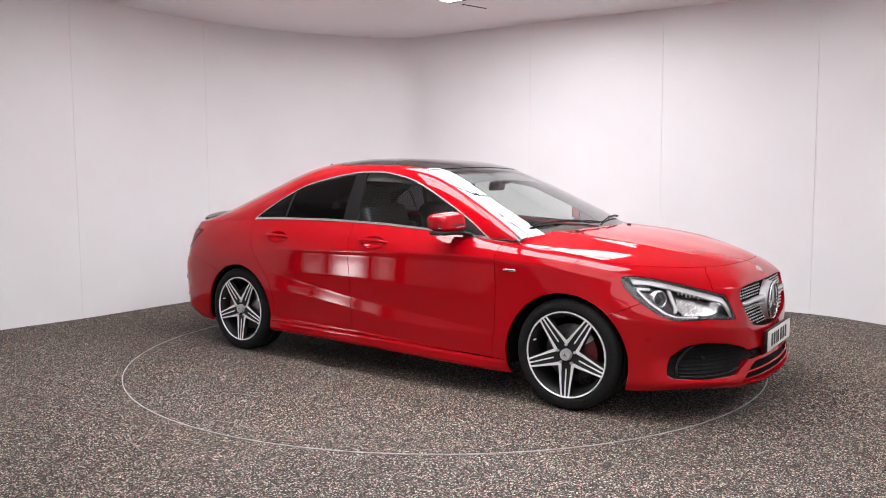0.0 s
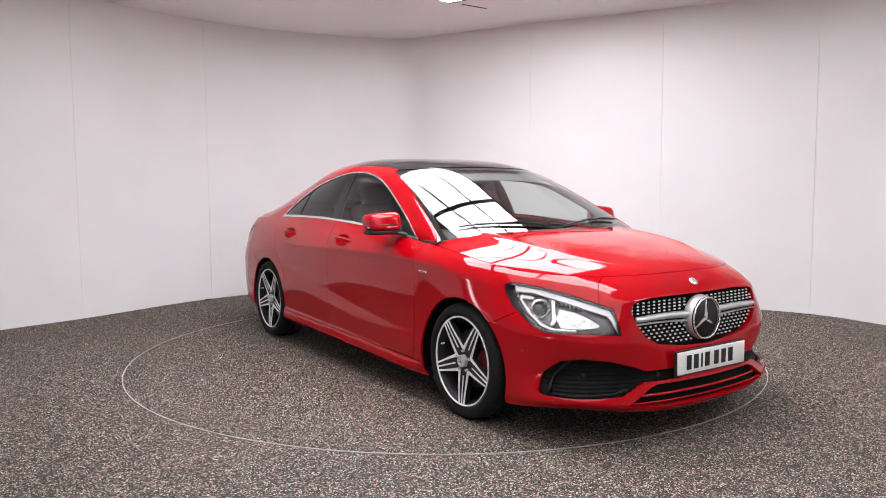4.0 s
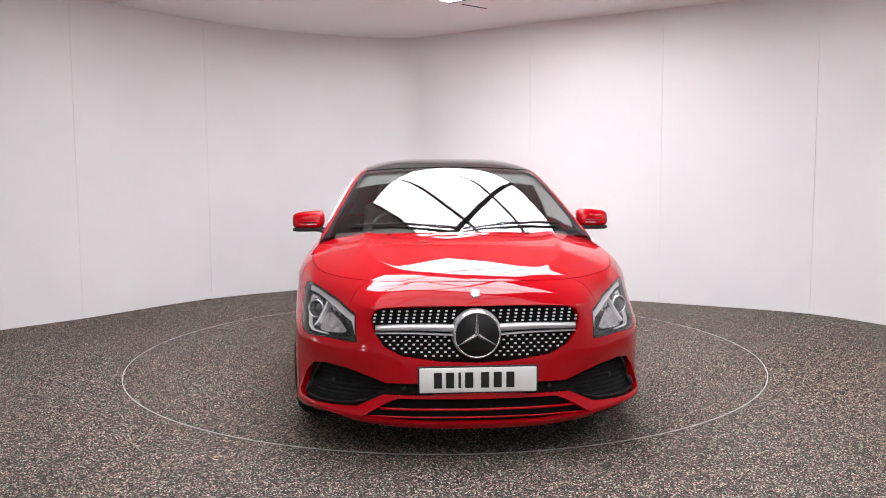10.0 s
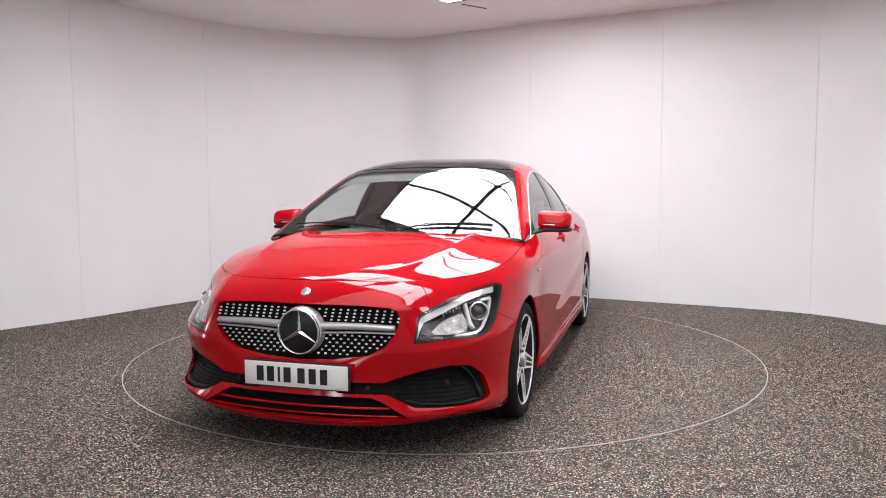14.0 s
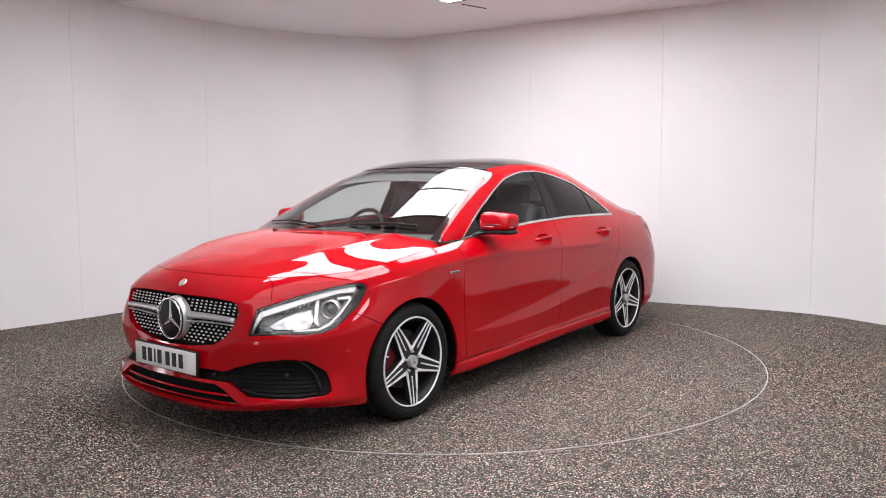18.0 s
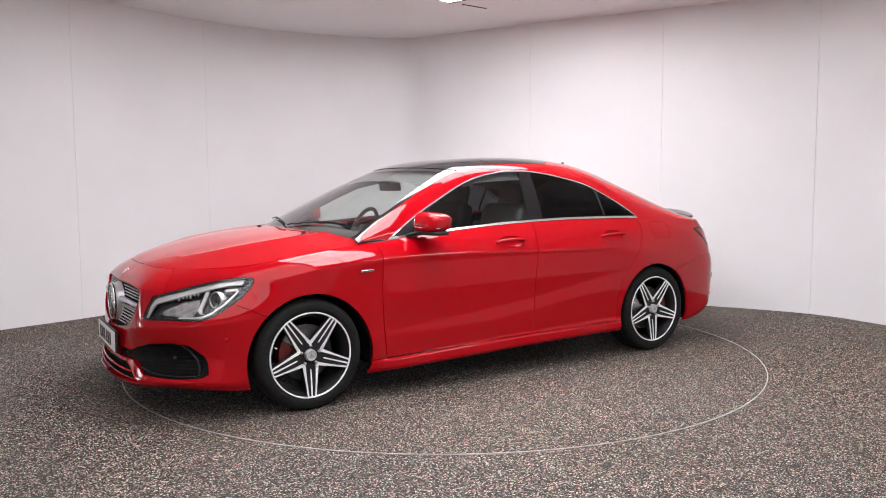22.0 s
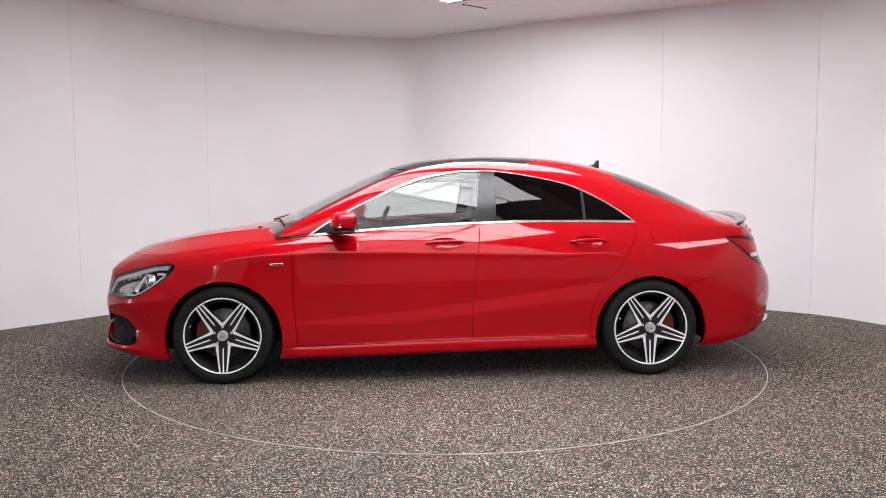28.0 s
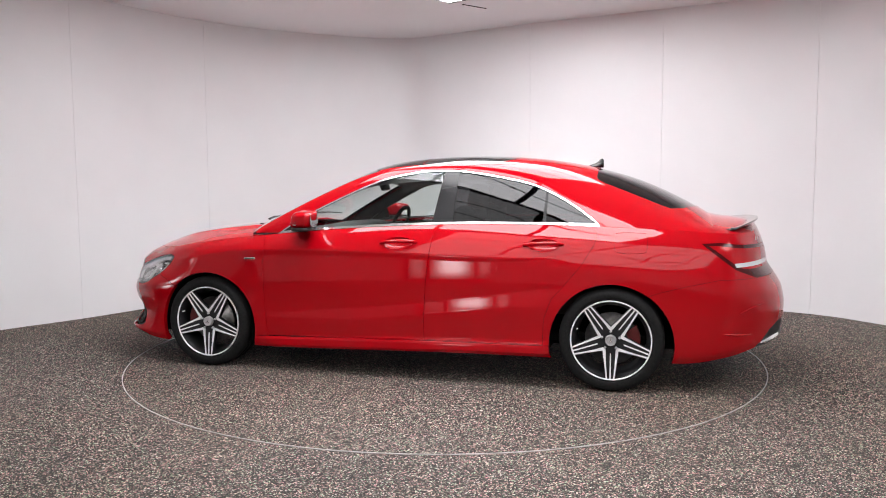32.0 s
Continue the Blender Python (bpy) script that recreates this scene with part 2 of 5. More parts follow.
def panel(name, bm, mat, parent, label="", depth=0.012, gap=0.0018, offset=0.0, mirror=False, both=False):
    """A panel of the body from a cut sheet: its edges stand back by gap and turn inwards by depth. mirror: the twin on the
    car's right side; both: one panel across the middle."""
    lay = bm.verts.layers.float_vector.get("n")
    bmesh.ops.dissolve_degenerate(bm, dist=1e-5, edges=bm.edges)
    bm.verts.index_update()
    pts = {v: v.co.copy() + offset * v[lay] for v in bm.verts}
    edges = [e for e in bm.edges if e.is_boundary and not all(abs(v.co.y) < 1e-4 for v in e.verts)]
    shift = {}
    for e in edges:
        f = e.link_faces[0]
        mid = (e.verts[0].co + e.verts[1].co) / 2
        inw = f.calc_center_median() - mid
        along = (e.verts[1].co - e.verts[0].co)
        if along.length > 1e-9:
            along.normalize()
            inw -= along * inw.dot(along)
        if inw.length > 1e-9:
            for v in e.verts:
                shift[v] = shift.get(v, Vector()) + inw.normalized()
    for v, s in shift.items():
        if s.length > 1e-6:
            pts[v] += s.normalized() * gap
    verts, normals, faces = [], [], []
    index = {}
    for v in bm.verts:
        index[v] = len(verts)
        verts.append(pts[v]), normals.append(Vector(v[lay]))
    for f in bm.faces:
        faces.append([index[v] for v in f.verts])
    for e in edges:
        f = e.link_faces[0]
        loop = next(l for l in f.loops if l.edge == e)
        p, q = loop.vert, loop.link_loop_next.vert
        a, b = pts[p], pts[q]
        c, d = b - depth * Vector(q[lay]), a - depth * Vector(p[lay])
        nn = (b - a).cross(d - a)
        nn = -nn.normalized() if nn.length > 1e-12 else Vector(p[lay])
        k = len(verts)
        verts += [a, b, c, d]
        normals += [nn] * 4
        faces.append([k + 1, k, k + 3, k + 2])
    def flip(v):
        return Vector((v[0], -v[1], v[2]))
    if mirror:
        verts, normals, faces = [flip(v) for v in verts], [flip(v) for v in normals], [f[::-1] for f in faces]
    elif both:
        k = len(verts)
        verts, normals, faces = verts + [flip(v) for v in verts], normals + [flip(v) for v in normals], faces + [[i + k for i in f][::-1] for f in faces]
    me = bpy.data.meshes.new(name)
    me.from_pydata(verts, [], faces)
    me.materials.append(mat)
    me.polygons.foreach_set("use_smooth", [True] * len(me.polygons))
    me.normals_split_custom_set_from_vertices([tuple(v.normalized()) for v in normals])
    ob = new(name, me)
    ob.parent = parent
    return tagged(ob, label)


# ---- the room ----
def spline2(points, n):
    f = pchip(range(len(points)), points)
    return [tuple(p) for p in f(np.linspace(0, len(points) - 1, n))]


def build_room():
    bm = bmesh.new()
    n = 128
    inner = [bm.verts.new((2.2305 * math.cos(2 * math.pi * i / n), 2.2305 * math.sin(2 * math.pi * i / n), 0)) for i in range(n)]
    low = [bm.verts.new((2.2305 * math.cos(2 * math.pi * i / n), 2.2305 * math.sin(2 * math.pi * i / n), -0.06)) for i in range(n)]
    outer = [bm.verts.new((14 * math.cos(2 * math.pi * i / n), 14 * math.sin(2 * math.pi * i / n), 0)) for i in range(n)]
    for i in range(n):
        j = (i + 1) % n
        bm.faces.new((inner[i], outer[i], outer[j], inner[j]))
        bm.faces.new((low[i], inner[i], inner[j], low[j]))
    tagged(obj("floor", bm, FLOOR, smooth=False), "grey speckled rubber-granule studio floor round a turntable", "floor", kind="structure")
    # wall panels, upright and butted, round the turntable
    seams = [(-3.7, -7.2), (-4.4, -5.6), (-4.75, -3.9), (-4.85, -2.3), (-4.6, -0.6), (-3.95, 0.65), (-3.36, 1.39), (-2.52, 2.58), (-1.45, 3.33), (-0.22, 3.56), (0.95, 2.83), (2.2, 2.15), (3.41, 1.43), (3.85, 0.72), (4.5, -0.6), (4.85, -2.3), (4.75, -3.9), (4.4, -5.6), (3.7, -7.2)]
    seams = seams + [(2.0, -7.9), (0.0, -8.1), (-2.0, -7.9)]
    wall = tagged(new("wall"), "white upright studio wall panels with thin joints", "wall", kind="structure")
    n = len(seams)
    for i in range(n):
        p, q = Vector((*seams[i], 0)), Vector((*seams[(i + 1) % n], 0))
        before, after = Vector((*seams[i - 1], 0)), Vector((*seams[(i + 2) % n], 0))
        tp = (q - before).normalized()
        tq = (after - p).normalized()
        # the far corner is a short bend into a straight run
        if i == 8:
            tq = (after - q).normalized()
        elif i == 9:
            tp = (q - p).normalized()
        length = (q - p).length
        bm = bmesh.new()
        cols = []
        m = 24
        d = (q - p).normalized()
        g0, g1 = (0.0 if i in (8, 9) else 0.0010), (0.0 if i in (7, 8) else 0.0010)
        for k in range(m + 1):
            s = (g0 + (length - g0 - g1) * k / m) / length
            h00, h10, h01, h11 = 2 * s**3 - 3 * s**2 + 1, s**3 - 2 * s**2 + s, -2 * s**3 + 3 * s**2, s**3 - s**2
            c = h00 * p + h10 * length * tp + h01 * q + h11 * length * tq
            out = Vector((-d.y, d.x, 0))
            if out.dot(c - Vector((0, -2, 0))) < 0:
                out = -out
            cols.append([bm.verts.new(c + Vector((0, 0, 0.0))), bm.verts.new(c + Vector((0, 0, CEILING_Z + 0.02))),
                         bm.verts.new(c + out * 0.04 + Vector((0, 0, CEILING_Z + 0.02))), bm.verts.new(c + out * 0.04)])
        for a, b in zip(cols, cols[1:]):
            for k in range(4):
                bm.faces.new((a[k], a[(k + 1) % 4], b[(k + 1) % 4], b[k]))
        bm.faces.new(cols[0]), bm.faces.new(cols[-1][::-1])
        bmesh.ops.recalc_face_normals(bm, faces=bm.faces)
        for e in bm.edges:
            e.smooth = False
        for k, (a, b) in enumerate(zip(cols, cols[1:])):
            if k:
                for e in a[0].link_edges:
                    if e.other_vert(a[0]) is a[1]:
                        e.smooth = True
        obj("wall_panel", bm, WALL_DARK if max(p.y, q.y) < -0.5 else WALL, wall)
    # backing behind the joints
    bm = bmesh.new()
    for i in range(n):
        p, q = Vector((*seams[i], 0)), Vector((*seams[(i + 1) % n], 0))
        o = ((p + q) / 2 - Vector((0, -2, 0))).normalized() * 0.14
        vs = [bm.verts.new(p * 1.0 + (p - Vector((0, -2, 0))).normalized() * 0.16 + Vector((0, 0, z))) for z in (-0.05, 3.1)]
        ws = [bm.verts.new(q * 1.0 + (q - Vector((0, -2, 0))).normalized() * 0.16 + Vector((0, 0, z))) for z in (-0.05, 3.1)]
        bm.faces.new((vs[0], ws[0], ws[1], vs[1]))
    tagged(obj("wall_backing", bm, WALL, smooth=False), "plain white sheeting behind the wall panels", "wall", kind="structure")
    # ceiling
    bm = prism_bm([(-9, -10), (9, -10), (9, 9), (-9, 9)], CEILING_Z, CEILING_Z + 0.1)
    tagged(obj("ceiling", bm, CEIL, smooth=False), "plain white studio ceiling", "ceiling", kind="structure")


def build_ceiling_light(corner, columns, rows, label, glow, w=1.0, l=0.535):
    """A light box of diffuser panels under the ceiling: thin dark frame bars and one wide cross bar."""
    lamp = tagged(new("ceiling_light"), label, "ceiling light", "light boxes over the turntable")
    lamp.matrix_basis = Matrix.Translation((*corner, CEILING_Z)) @ pose(0, 0, 0, 0, 0, LIGHT_TURN)
    for i in range(columns):
        for j in range(rows):
            part("diffuser", box_bm((i + 0.5) * w, (j + 0.5) * l, 0.012, w - 0.01, l - 0.01, 0.03), glow, lamp, smooth=False)
    for j in range(rows + 1):
        part("frame_bar", box_bm(columns * w / 2, j * l, 0.02, columns * w + 0.02, 0.032, 0.056), FRAME_GREY, lamp, smooth=False)
    for i in range(columns + 1):
        wide = 0.056 if 0 < i < columns else 0.012
        part("cross_bar", box_bm(i * w, rows * l / 2, 0.02, wide, rows * l + 0.02, 0.058), FRAME_GREY, lamp, smooth=False)


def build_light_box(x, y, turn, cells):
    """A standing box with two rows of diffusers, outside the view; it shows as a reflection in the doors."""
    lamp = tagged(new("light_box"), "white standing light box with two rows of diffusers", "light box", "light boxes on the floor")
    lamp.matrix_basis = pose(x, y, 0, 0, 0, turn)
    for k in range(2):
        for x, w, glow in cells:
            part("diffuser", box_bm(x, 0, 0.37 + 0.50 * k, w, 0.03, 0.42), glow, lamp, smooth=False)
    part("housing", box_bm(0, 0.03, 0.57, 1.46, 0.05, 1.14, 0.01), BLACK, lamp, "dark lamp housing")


def build_room_details():
    bm = box_bm(0, 0, CEILING_Z - 0.003, 0.30, 0.012, 0.006)
    tagged(obj("ceiling_joint", moved_bm(bm, pose(0.31, 1.99, 0, 0, 0, 37)), BLACK, smooth=False), "thin dark slot in the ceiling", "ceiling", kind="structure")
    bm = prism_bm([(-0.035, -0.012), (0.03, -0.016), (0.042, 0.006), (0.0, 0.018), (-0.03, 0.012)], 0, 0.014)
    tagged(obj("rubber_scrap", moved_bm(bm, pose(-2.53, 2.47, 0, 0, 0, 40)), SCRAP, smooth=False), "small brown scrap of rubber by the wall", "scrap")


def moved_bm(bm, m):
    bmesh.ops.transform(bm, matrix=m, verts=bm.verts)
    return bm


FRAME_GREY = material("grey_light_frame", (0.16, 0.16, 0.165), 0.5)
SCRAP = material("brown_scrap", (0.09, 0.045, 0.035), 0.8)
LIGHT_TURN = -39.7
build_room()
build_room_details()
build_ceiling_light((-0.92, 0.648), 2, 3, "white light box of six diffuser panels under the ceiling", LIGHT_FAR, 1.12, 0.512)
build_ceiling_light((-1.64, -0.75), 3, 2, "white light box of six diffuser panels under the ceiling", LIGHT)
# unseen fill panels, added to lift the right wall and the floor there
build_ceiling_light((2.9, -3.2), 1, 3, "added fill light of three glowing panels under the ceiling, out of view", FILL_SIDE)
# added fill out of view: brightens the car's near side and the front floor
build_ceiling_light((-3.155, -4.58), 5, 7, "added wide dim fill light of thirty-five glowing panels above the camera, out of view", FILL_BACK, 1.0, 0.55)
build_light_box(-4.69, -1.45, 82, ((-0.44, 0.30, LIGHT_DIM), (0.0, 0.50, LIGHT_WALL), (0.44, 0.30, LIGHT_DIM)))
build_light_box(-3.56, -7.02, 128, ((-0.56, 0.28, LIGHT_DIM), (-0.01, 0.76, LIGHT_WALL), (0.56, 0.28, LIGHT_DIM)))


def build_turntable():
    bm = bmesh.new()
    n = 128
    top = [bm.verts.new((2.222 * math.cos(2 * math.pi * i / n), 2.222 * math.sin(2 * math.pi * i / n), 0)) for i in range(n)]
    low = [bm.verts.new((v.co.x, v.co.y, -0.06)) for v in top]
    bm.faces.new(top)
    for i in range(n):
        bm.faces.new((low[i], low[(i + 1) % n], top[(i + 1) % n], top[i]))
    table = tagged(obj("turntable", bm, FLOOR, smooth=False), "round grey speckled vehicle turntable level with the floor", "turntable")
    bm = bmesh.new()
    rows = []
    for r, z in ((2.2225, 0.0), (2.2225, 0.003), (2.2295, 0.003), (2.2295, 0.0)):
        rows.append([bm.verts.new((r * math.cos(2 * math.pi * i / n), r * math.sin(2 * math.pi * i / n), z)) for i in range(n)])
    for a, b in zip(rows, rows[1:]):
        for i in range(n):
            bm.faces.new((a[i], a[(i + 1) % n], b[(i + 1) % n], b[i]))
    bmesh.ops.recalc_face_normals(bm, faces=bm.faces)
    part("edge_trim", bm, TRIM_METAL, table, "thin pale metal edge trim", smooth=False)
    return table


TRIM_METAL = noise_colour(material("worn_edge_metal", (0.4, 0.4, 0.4), 0.5, 0.4), 14, [(0.3, (0.28, 0.275, 0.27)), (0.7, (0.52, 0.51, 0.50))])
turntable = build_turntable()


# ---- the car: its body's lines, from the nose's middle round the left side to the tail's middle ----
LINE_A = [(2.235, 0, .150), (2.22, .25, .152), (2.165, .485, .165), (2.02, .71, .185), (1.84, .825, .172), (1.70, .845, .155), (1.35, .865, .15), (.98, .865, .15), (.55, .868, .163), (0, .87, .18),
          (-.5, .872, .19), (-1.0, .875, .195), (-1.35, .87, .18), (-1.7, .85, .178), (-1.99, .805, .225), (-2.17, .67, .27), (-2.30, .45, .29), (-2.36, .22, .295), (-2.37, 0, .295)]
LINE_B = [(2.262, 0, .19), (2.247, .25, .19), (2.195, .495, .205), (2.058, .732, .225), (1.860, .846, .22), (1.70, .862, .21), (1.35, .885, .2), (.98, .888, .2), (.55, .89, .21), (0, .89, .225),
          (-.5, .89, .235), (-1, .892, .24), (-1.35, .89, .24), (-1.7, .875, .24), (-2.0, .83, .275), (-2.175, .69, .32), (-2.31, .46, .335), (-2.37, .22, .34), (-2.38, 0, .34)]
LINE_C = [(2.235, 0, .33), (2.22, .25, .33), (2.165, .475, .335), (2.018, .684, .345), (1.842, .828, .35), (1.70, .868, .36), (1.35, .893, .36), (.98, .899, .30), (.55, .897, .345), (0, .899, .40),
          (-.5, .900, .46), (-1, .902, .53), (-1.35, .9, .56), (-1.7, .885, .5), (-2.0, .845, .48), (-2.185, .70, .48), (-2.325, .47, .48), (-2.38, .22, .48), (-2.39, 0, .48)]
LINE_D = [(2.215, 0, .46), (2.202, .25, .46), (2.178, .488, .475), (2.045, .700, .50), (1.862, .828, .512), (1.695, .870, .525), (1.35, .902, .56), (.98, .886, .54), (.55, .882, .57), (0, .881, .6),
          (-.5, .883, .64), (-1, .892, .69), (-1.35, .903, .68), (-1.7, .885, .63), (-2.01, .842, .6), (-2.185, .70, .59), (-2.31, .48, .58), (-2.365, .22, .58), (-2.375, 0, .58)]
LINE_E = [(2.17, 0, .69), (2.16, .22, .69), (2.15, .458, .685), (1.955, .625, .69), (1.775, .76, .70), (1.655, .82, .715), (1.35, .893, .765), (.98, .902, .825), (.55, .897, .818), (0, .895, .802),
          (-.5, .895, .784), (-1, .897, .772), (-1.35, .893, .78), (-1.7, .868, .78), (-1.99, .815, .77), (-2.13, .685, .755), (-2.22, .46, .745), (-2.27, .22, .745), (-2.28, 0, .745)]
LINE_F = [(2.065, 0, .788), (2.055, .2, .788), (2.0, .42, .785), (1.87, .59, .788), (1.72, .71, .798), (1.60, .765, .812), (1.33, .815, .855), (.98, .815, .898), (.55, .803, .938), (0, .792, .978),
          (-.5, .788, .993), (-1, .782, .985), (-1.35, .776, .975), (-1.7, .765, .957), (-1.96, .735, .94), (-2.08, .62, .935), (-2.17, .43, .945), (-2.21, .2, .955), (-2.22, 0, .96)]
HOOD_MID = [(2.06, .79), (2.03, .806), (1.96, .832), (1.85, .86), (1.73, .885), (1.62, .907), (1.37, .940), (1.17, .957)]
BELT_X = [1.02, .85, .6, .3, 0, -.4, -.8, -1.15, -1.45, -1.75, -1.92]
RAIL_Z = [(1.03, .925), (.85, 1.025), (.6, 1.153), (.45, 1.223), (.31, 1.278), (.2, 1.308), (0, 1.333)]
RAIL = [(1.03, .778, .925), (.85, .745, 1.025), (.6, .692, 1.153), (.3, .638, 1.281), (0, .612, 1.333), (-.4, .602, 1.347), (-.8, .592, 1.30), (-1.15, .592, 1.215), (-1.45, .595, 1.13), (-1.75, .60, 1.035), (-1.92, .605, .980)]
ROOF_X = [1.17, .95, .67, .33, 0, -.4, -.8, -1.15, -1.45, -1.75, -1.93]
ROOF_MID = [(1.17, .957), (.95, 1.061), (.67, 1.192), (.5, 1.270), (.35, 1.335), (.25, 1.367), (0, 1.405), (-.4, 1.423), (-.8, 1.405), (-1.15, 1.352), (-1.45, 1.27), (-1.75, 1.137), (-1.93, 1.032)]
BOOT_MID = [(-1.93, 1.028), (-2.02, 1.016), (-2.10, 1.006), (-2.17, .993), (-2.22, .975)]


def door_profile(x, z, y, crest):
    """The doors' cross-section: a scoop under the shoulder crease, a hollow, the rising lower crease, and the skirt's ledge."""
    at = lambda xs, zs: np.interp(-x, [-q for q in xs], zs)
    top = at([.97, .52, -.03, -.98], [.225, .243, .261, .278])
    low = at([.87, .52, .16, -.42, -.87], [.176, .184, .192, .208, .214])
    p3 = at([.8, .52, .16, -.22, -.62, -.95], [.363, .358, .374, .416, .467, .495])
    p2 = at([.8, .52, .16, -.22, -.62, -.95], [.40, .424, .456, .499, .556, .605])
    p1 = at([.87, .52, -.03, -.42, -.83], [.587, .601, .617, .625, .629])
    zs, ys = [crest], [y]
    for level, slope in ((crest - .010, -.40), (np.minimum(.769, crest - .02), -.03), (p1, .030), (p2, -.050), (p3, .105), (top, -.045), (top - .012, 1.1), (low, .09), (low - .06, -.8)):
        ys.append(ys[-1] + (zs[-1] - level) * slope)
        zs.append(level)
    out = np.empty_like(z)
    for i in range(z.shape[1]):
        out[:, i] = np.interp(z[:, i], [k[i] for k in zs[::-1]], [k[i] for k in ys[::-1]])
    return out


def lower_surface(n=230, per=19):
    ss = np.linspace(0, 18, n)
    lines = np.stack([pchip(range(19), line)(ss) for line in (LINE_A, LINE_B, LINE_C, LINE_D, LINE_E, LINE_F)])
    lines = smooth_axis(lines, 1, 14, True, True)
    # the doors' lines run long and even
    even = smooth_axis(lines, 1, 260, True, True)
    w = np.clip(np.minimum((ss - 5.6) / 1.8, (13.6 - ss) / 1.8), 0, 1)
    w = (w * w * (3 - 2 * w))[None, :, None]
    lines = lines * (1 - w) + even * w
    v = np.linspace(0, 4, 4 * per + 1)
    g = pchip(range(5), lines[:5].reshape(5, -1))(v).reshape(len(v), n, 3)
    span = np.clip(np.minimum((1.03 - g[:, :, 0]) / .22, (g[:, :, 0] + 1.16) / .26), 0, 1) * (abs(ss - 9.5) < 4)
    span = span * span * (3 - 2 * span)
    g[:, :, 1] += span * (door_profile(lines[4][:, 0], g[:, :, 2], lines[4][:, 1], lines[4][:, 2]) - g[:, :, 1])
    # above the shoulder crease the flank leans in to the window line, a little bulged
    lo, hi = lines[4], lines[5]
    along = np.gradient(lo, axis=0)
    out = np.cross(along, hi - lo)
    out /= np.linalg.norm(out, axis=1, keepdims=True)
    top = [lo + (hi - lo) * k + out * .010 * math.sin(math.pi * k) for k in np.linspace(0, 1, per + 3)[1:]]
    g = np.concatenate([g, np.stack(top)])
    g = smooth_axis(g, 0, 1)
    # on the rear wing the shoulder crease melts away
    soft = np.clip(np.minimum((ss - 10.4) / 1.2, (15.2 - ss) / 1.4), 0, 1)
    soft = (soft * soft * (3 - 2 * soft))[None, :, None] * np.exp(-((np.arange(len(g)) - 4 * per) / 9.0) ** 2)[:, None, None]
    return g + soft * (smooth_axis(g, 0, 130) - g), ss


LOWER, STATIONS = lower_surface()
EDGE = LOWER[-1]


def hood_surface(n=56):
    keep = STATIONS <= 7.02
    edge = EDGE[keep]
    mid = smooth_axis(np.insert(pchip(range(8), HOOD_MID)(np.clip(STATIONS[keep], 0, 7)), 1, 0, axis=1), 0, 20)
    mid[0] = edge[0]
    rows = []
    for k in np.linspace(1, 0, n):
        p = mid + (edge - mid) * np.array([k**2.2, k, k**3.1])
        # two raised lines that run down the bonnet
        rise = np.clip((1.95 - p[:, 0]) / 0.3, 0, 1)
        p[:, 2] += (0.006 * math.exp(-((k - 0.66) / 0.12) ** 2) + 0.010 * math.exp(-abs(k - 0.66) / 0.04)) * rise
        rows.append(p)
    return np.stack(rows)


def greenhouse_surface(n=150, side=22, top=36):
    t = np.linspace(0, 10, n)
    bx = pchip(range(11), BELT_X)(t)[:, 0]
    order = np.argsort(EDGE[60:190, 0])
    belt = np.stack([bx, np.interp(bx, EDGE[60:190, 0][order], EDGE[60:190, 1][order]), np.interp(bx, EDGE[60:190, 0][order], EDGE[60:190, 2][order])], 1)
    rail = pchip(range(11), RAIL)(t)
    table = RAIL_Z + [(x, z) for x, y, z in RAIL[5:]]
    rail[:, 2] = pchip([-x for x, z in table], [z for x, z in table])(-rail[:, 0])[:, 0]
    rail = smooth_axis(rail, 0, 22)
    mx = pchip(range(11), ROOF_X)(t)[:, 0]
    mz = pchip([-x for x, z in ROOF_MID], [z for x, z in ROOF_MID])(-mx)[:, 0]
    mid = smooth_axis(np.stack([mx, mx * 0, mz], 1), 0, 22)
    rows = []
    for k in np.linspace(0, 1, side, endpoint=False):
        p = belt + (rail - belt) * k
        p[:, 1] += 0.016 * math.sin(math.pi * k)
        rows.append(p)
    flat = (2.1 + 2.2 * np.exp(-((mid[:, 0] + 0.45) / 0.75) ** 4))[:, None]
    screen = np.clip((mid[:, :1] - 0.1) / 0.3, 0, 1)
    flat = flat + screen * np.maximum(0, 2.55 - flat)
    for k in np.linspace(1, 0, top):
        w = np.concatenate([k ** (2 + 0.45 * screen), np.full_like(flat, k), k**flat], 1)
        rows.append(mid + (rail - mid) * w)
    return smooth_axis(np.stack(rows), 0, 7, last=True)


def boot_surface(n=24):
    lo = np.argmax((EDGE[:, 0] < -1.92) & (STATIONS > 9))
    edge = EDGE[lo:]
    u = np.linspace(0, 4, len(edge))
    mid = np.insert(pchip(range(5), BOOT_MID)(u), 1, 0, axis=1)
    mid[-1] = edge[-1] + np.array([0, 0, 0.004])
    # it starts on the cabin's last section and leaves it softly
    seam = greenhouse_surface()[::-1, -1]
    fade = np.clip(1 - np.arange(len(edge)) / 9, 0, 1)
    fade = fade * fade * (3 - 2 * fade)
    rows = []
    for k in np.linspace(1, 0, n):
        p = mid + (edge - mid) * np.array([k**2, k, k**2.4])
        want = np.array([np.interp(p[0, 1], seam[:, 1], seam[:, 0]), p[0, 1], np.interp(p[0, 1], seam[:, 1], seam[:, 2])])
        rows.append(p + fade[:, None] * (want - p[0]))
    return np.stack(rows)


def circle(cx, cz, r, n=40):
    return [(cx + r * math.cos(2 * math.pi * i / n), cz + r * math.sin(2 * math.pi * i / n)) for i in range(n)]


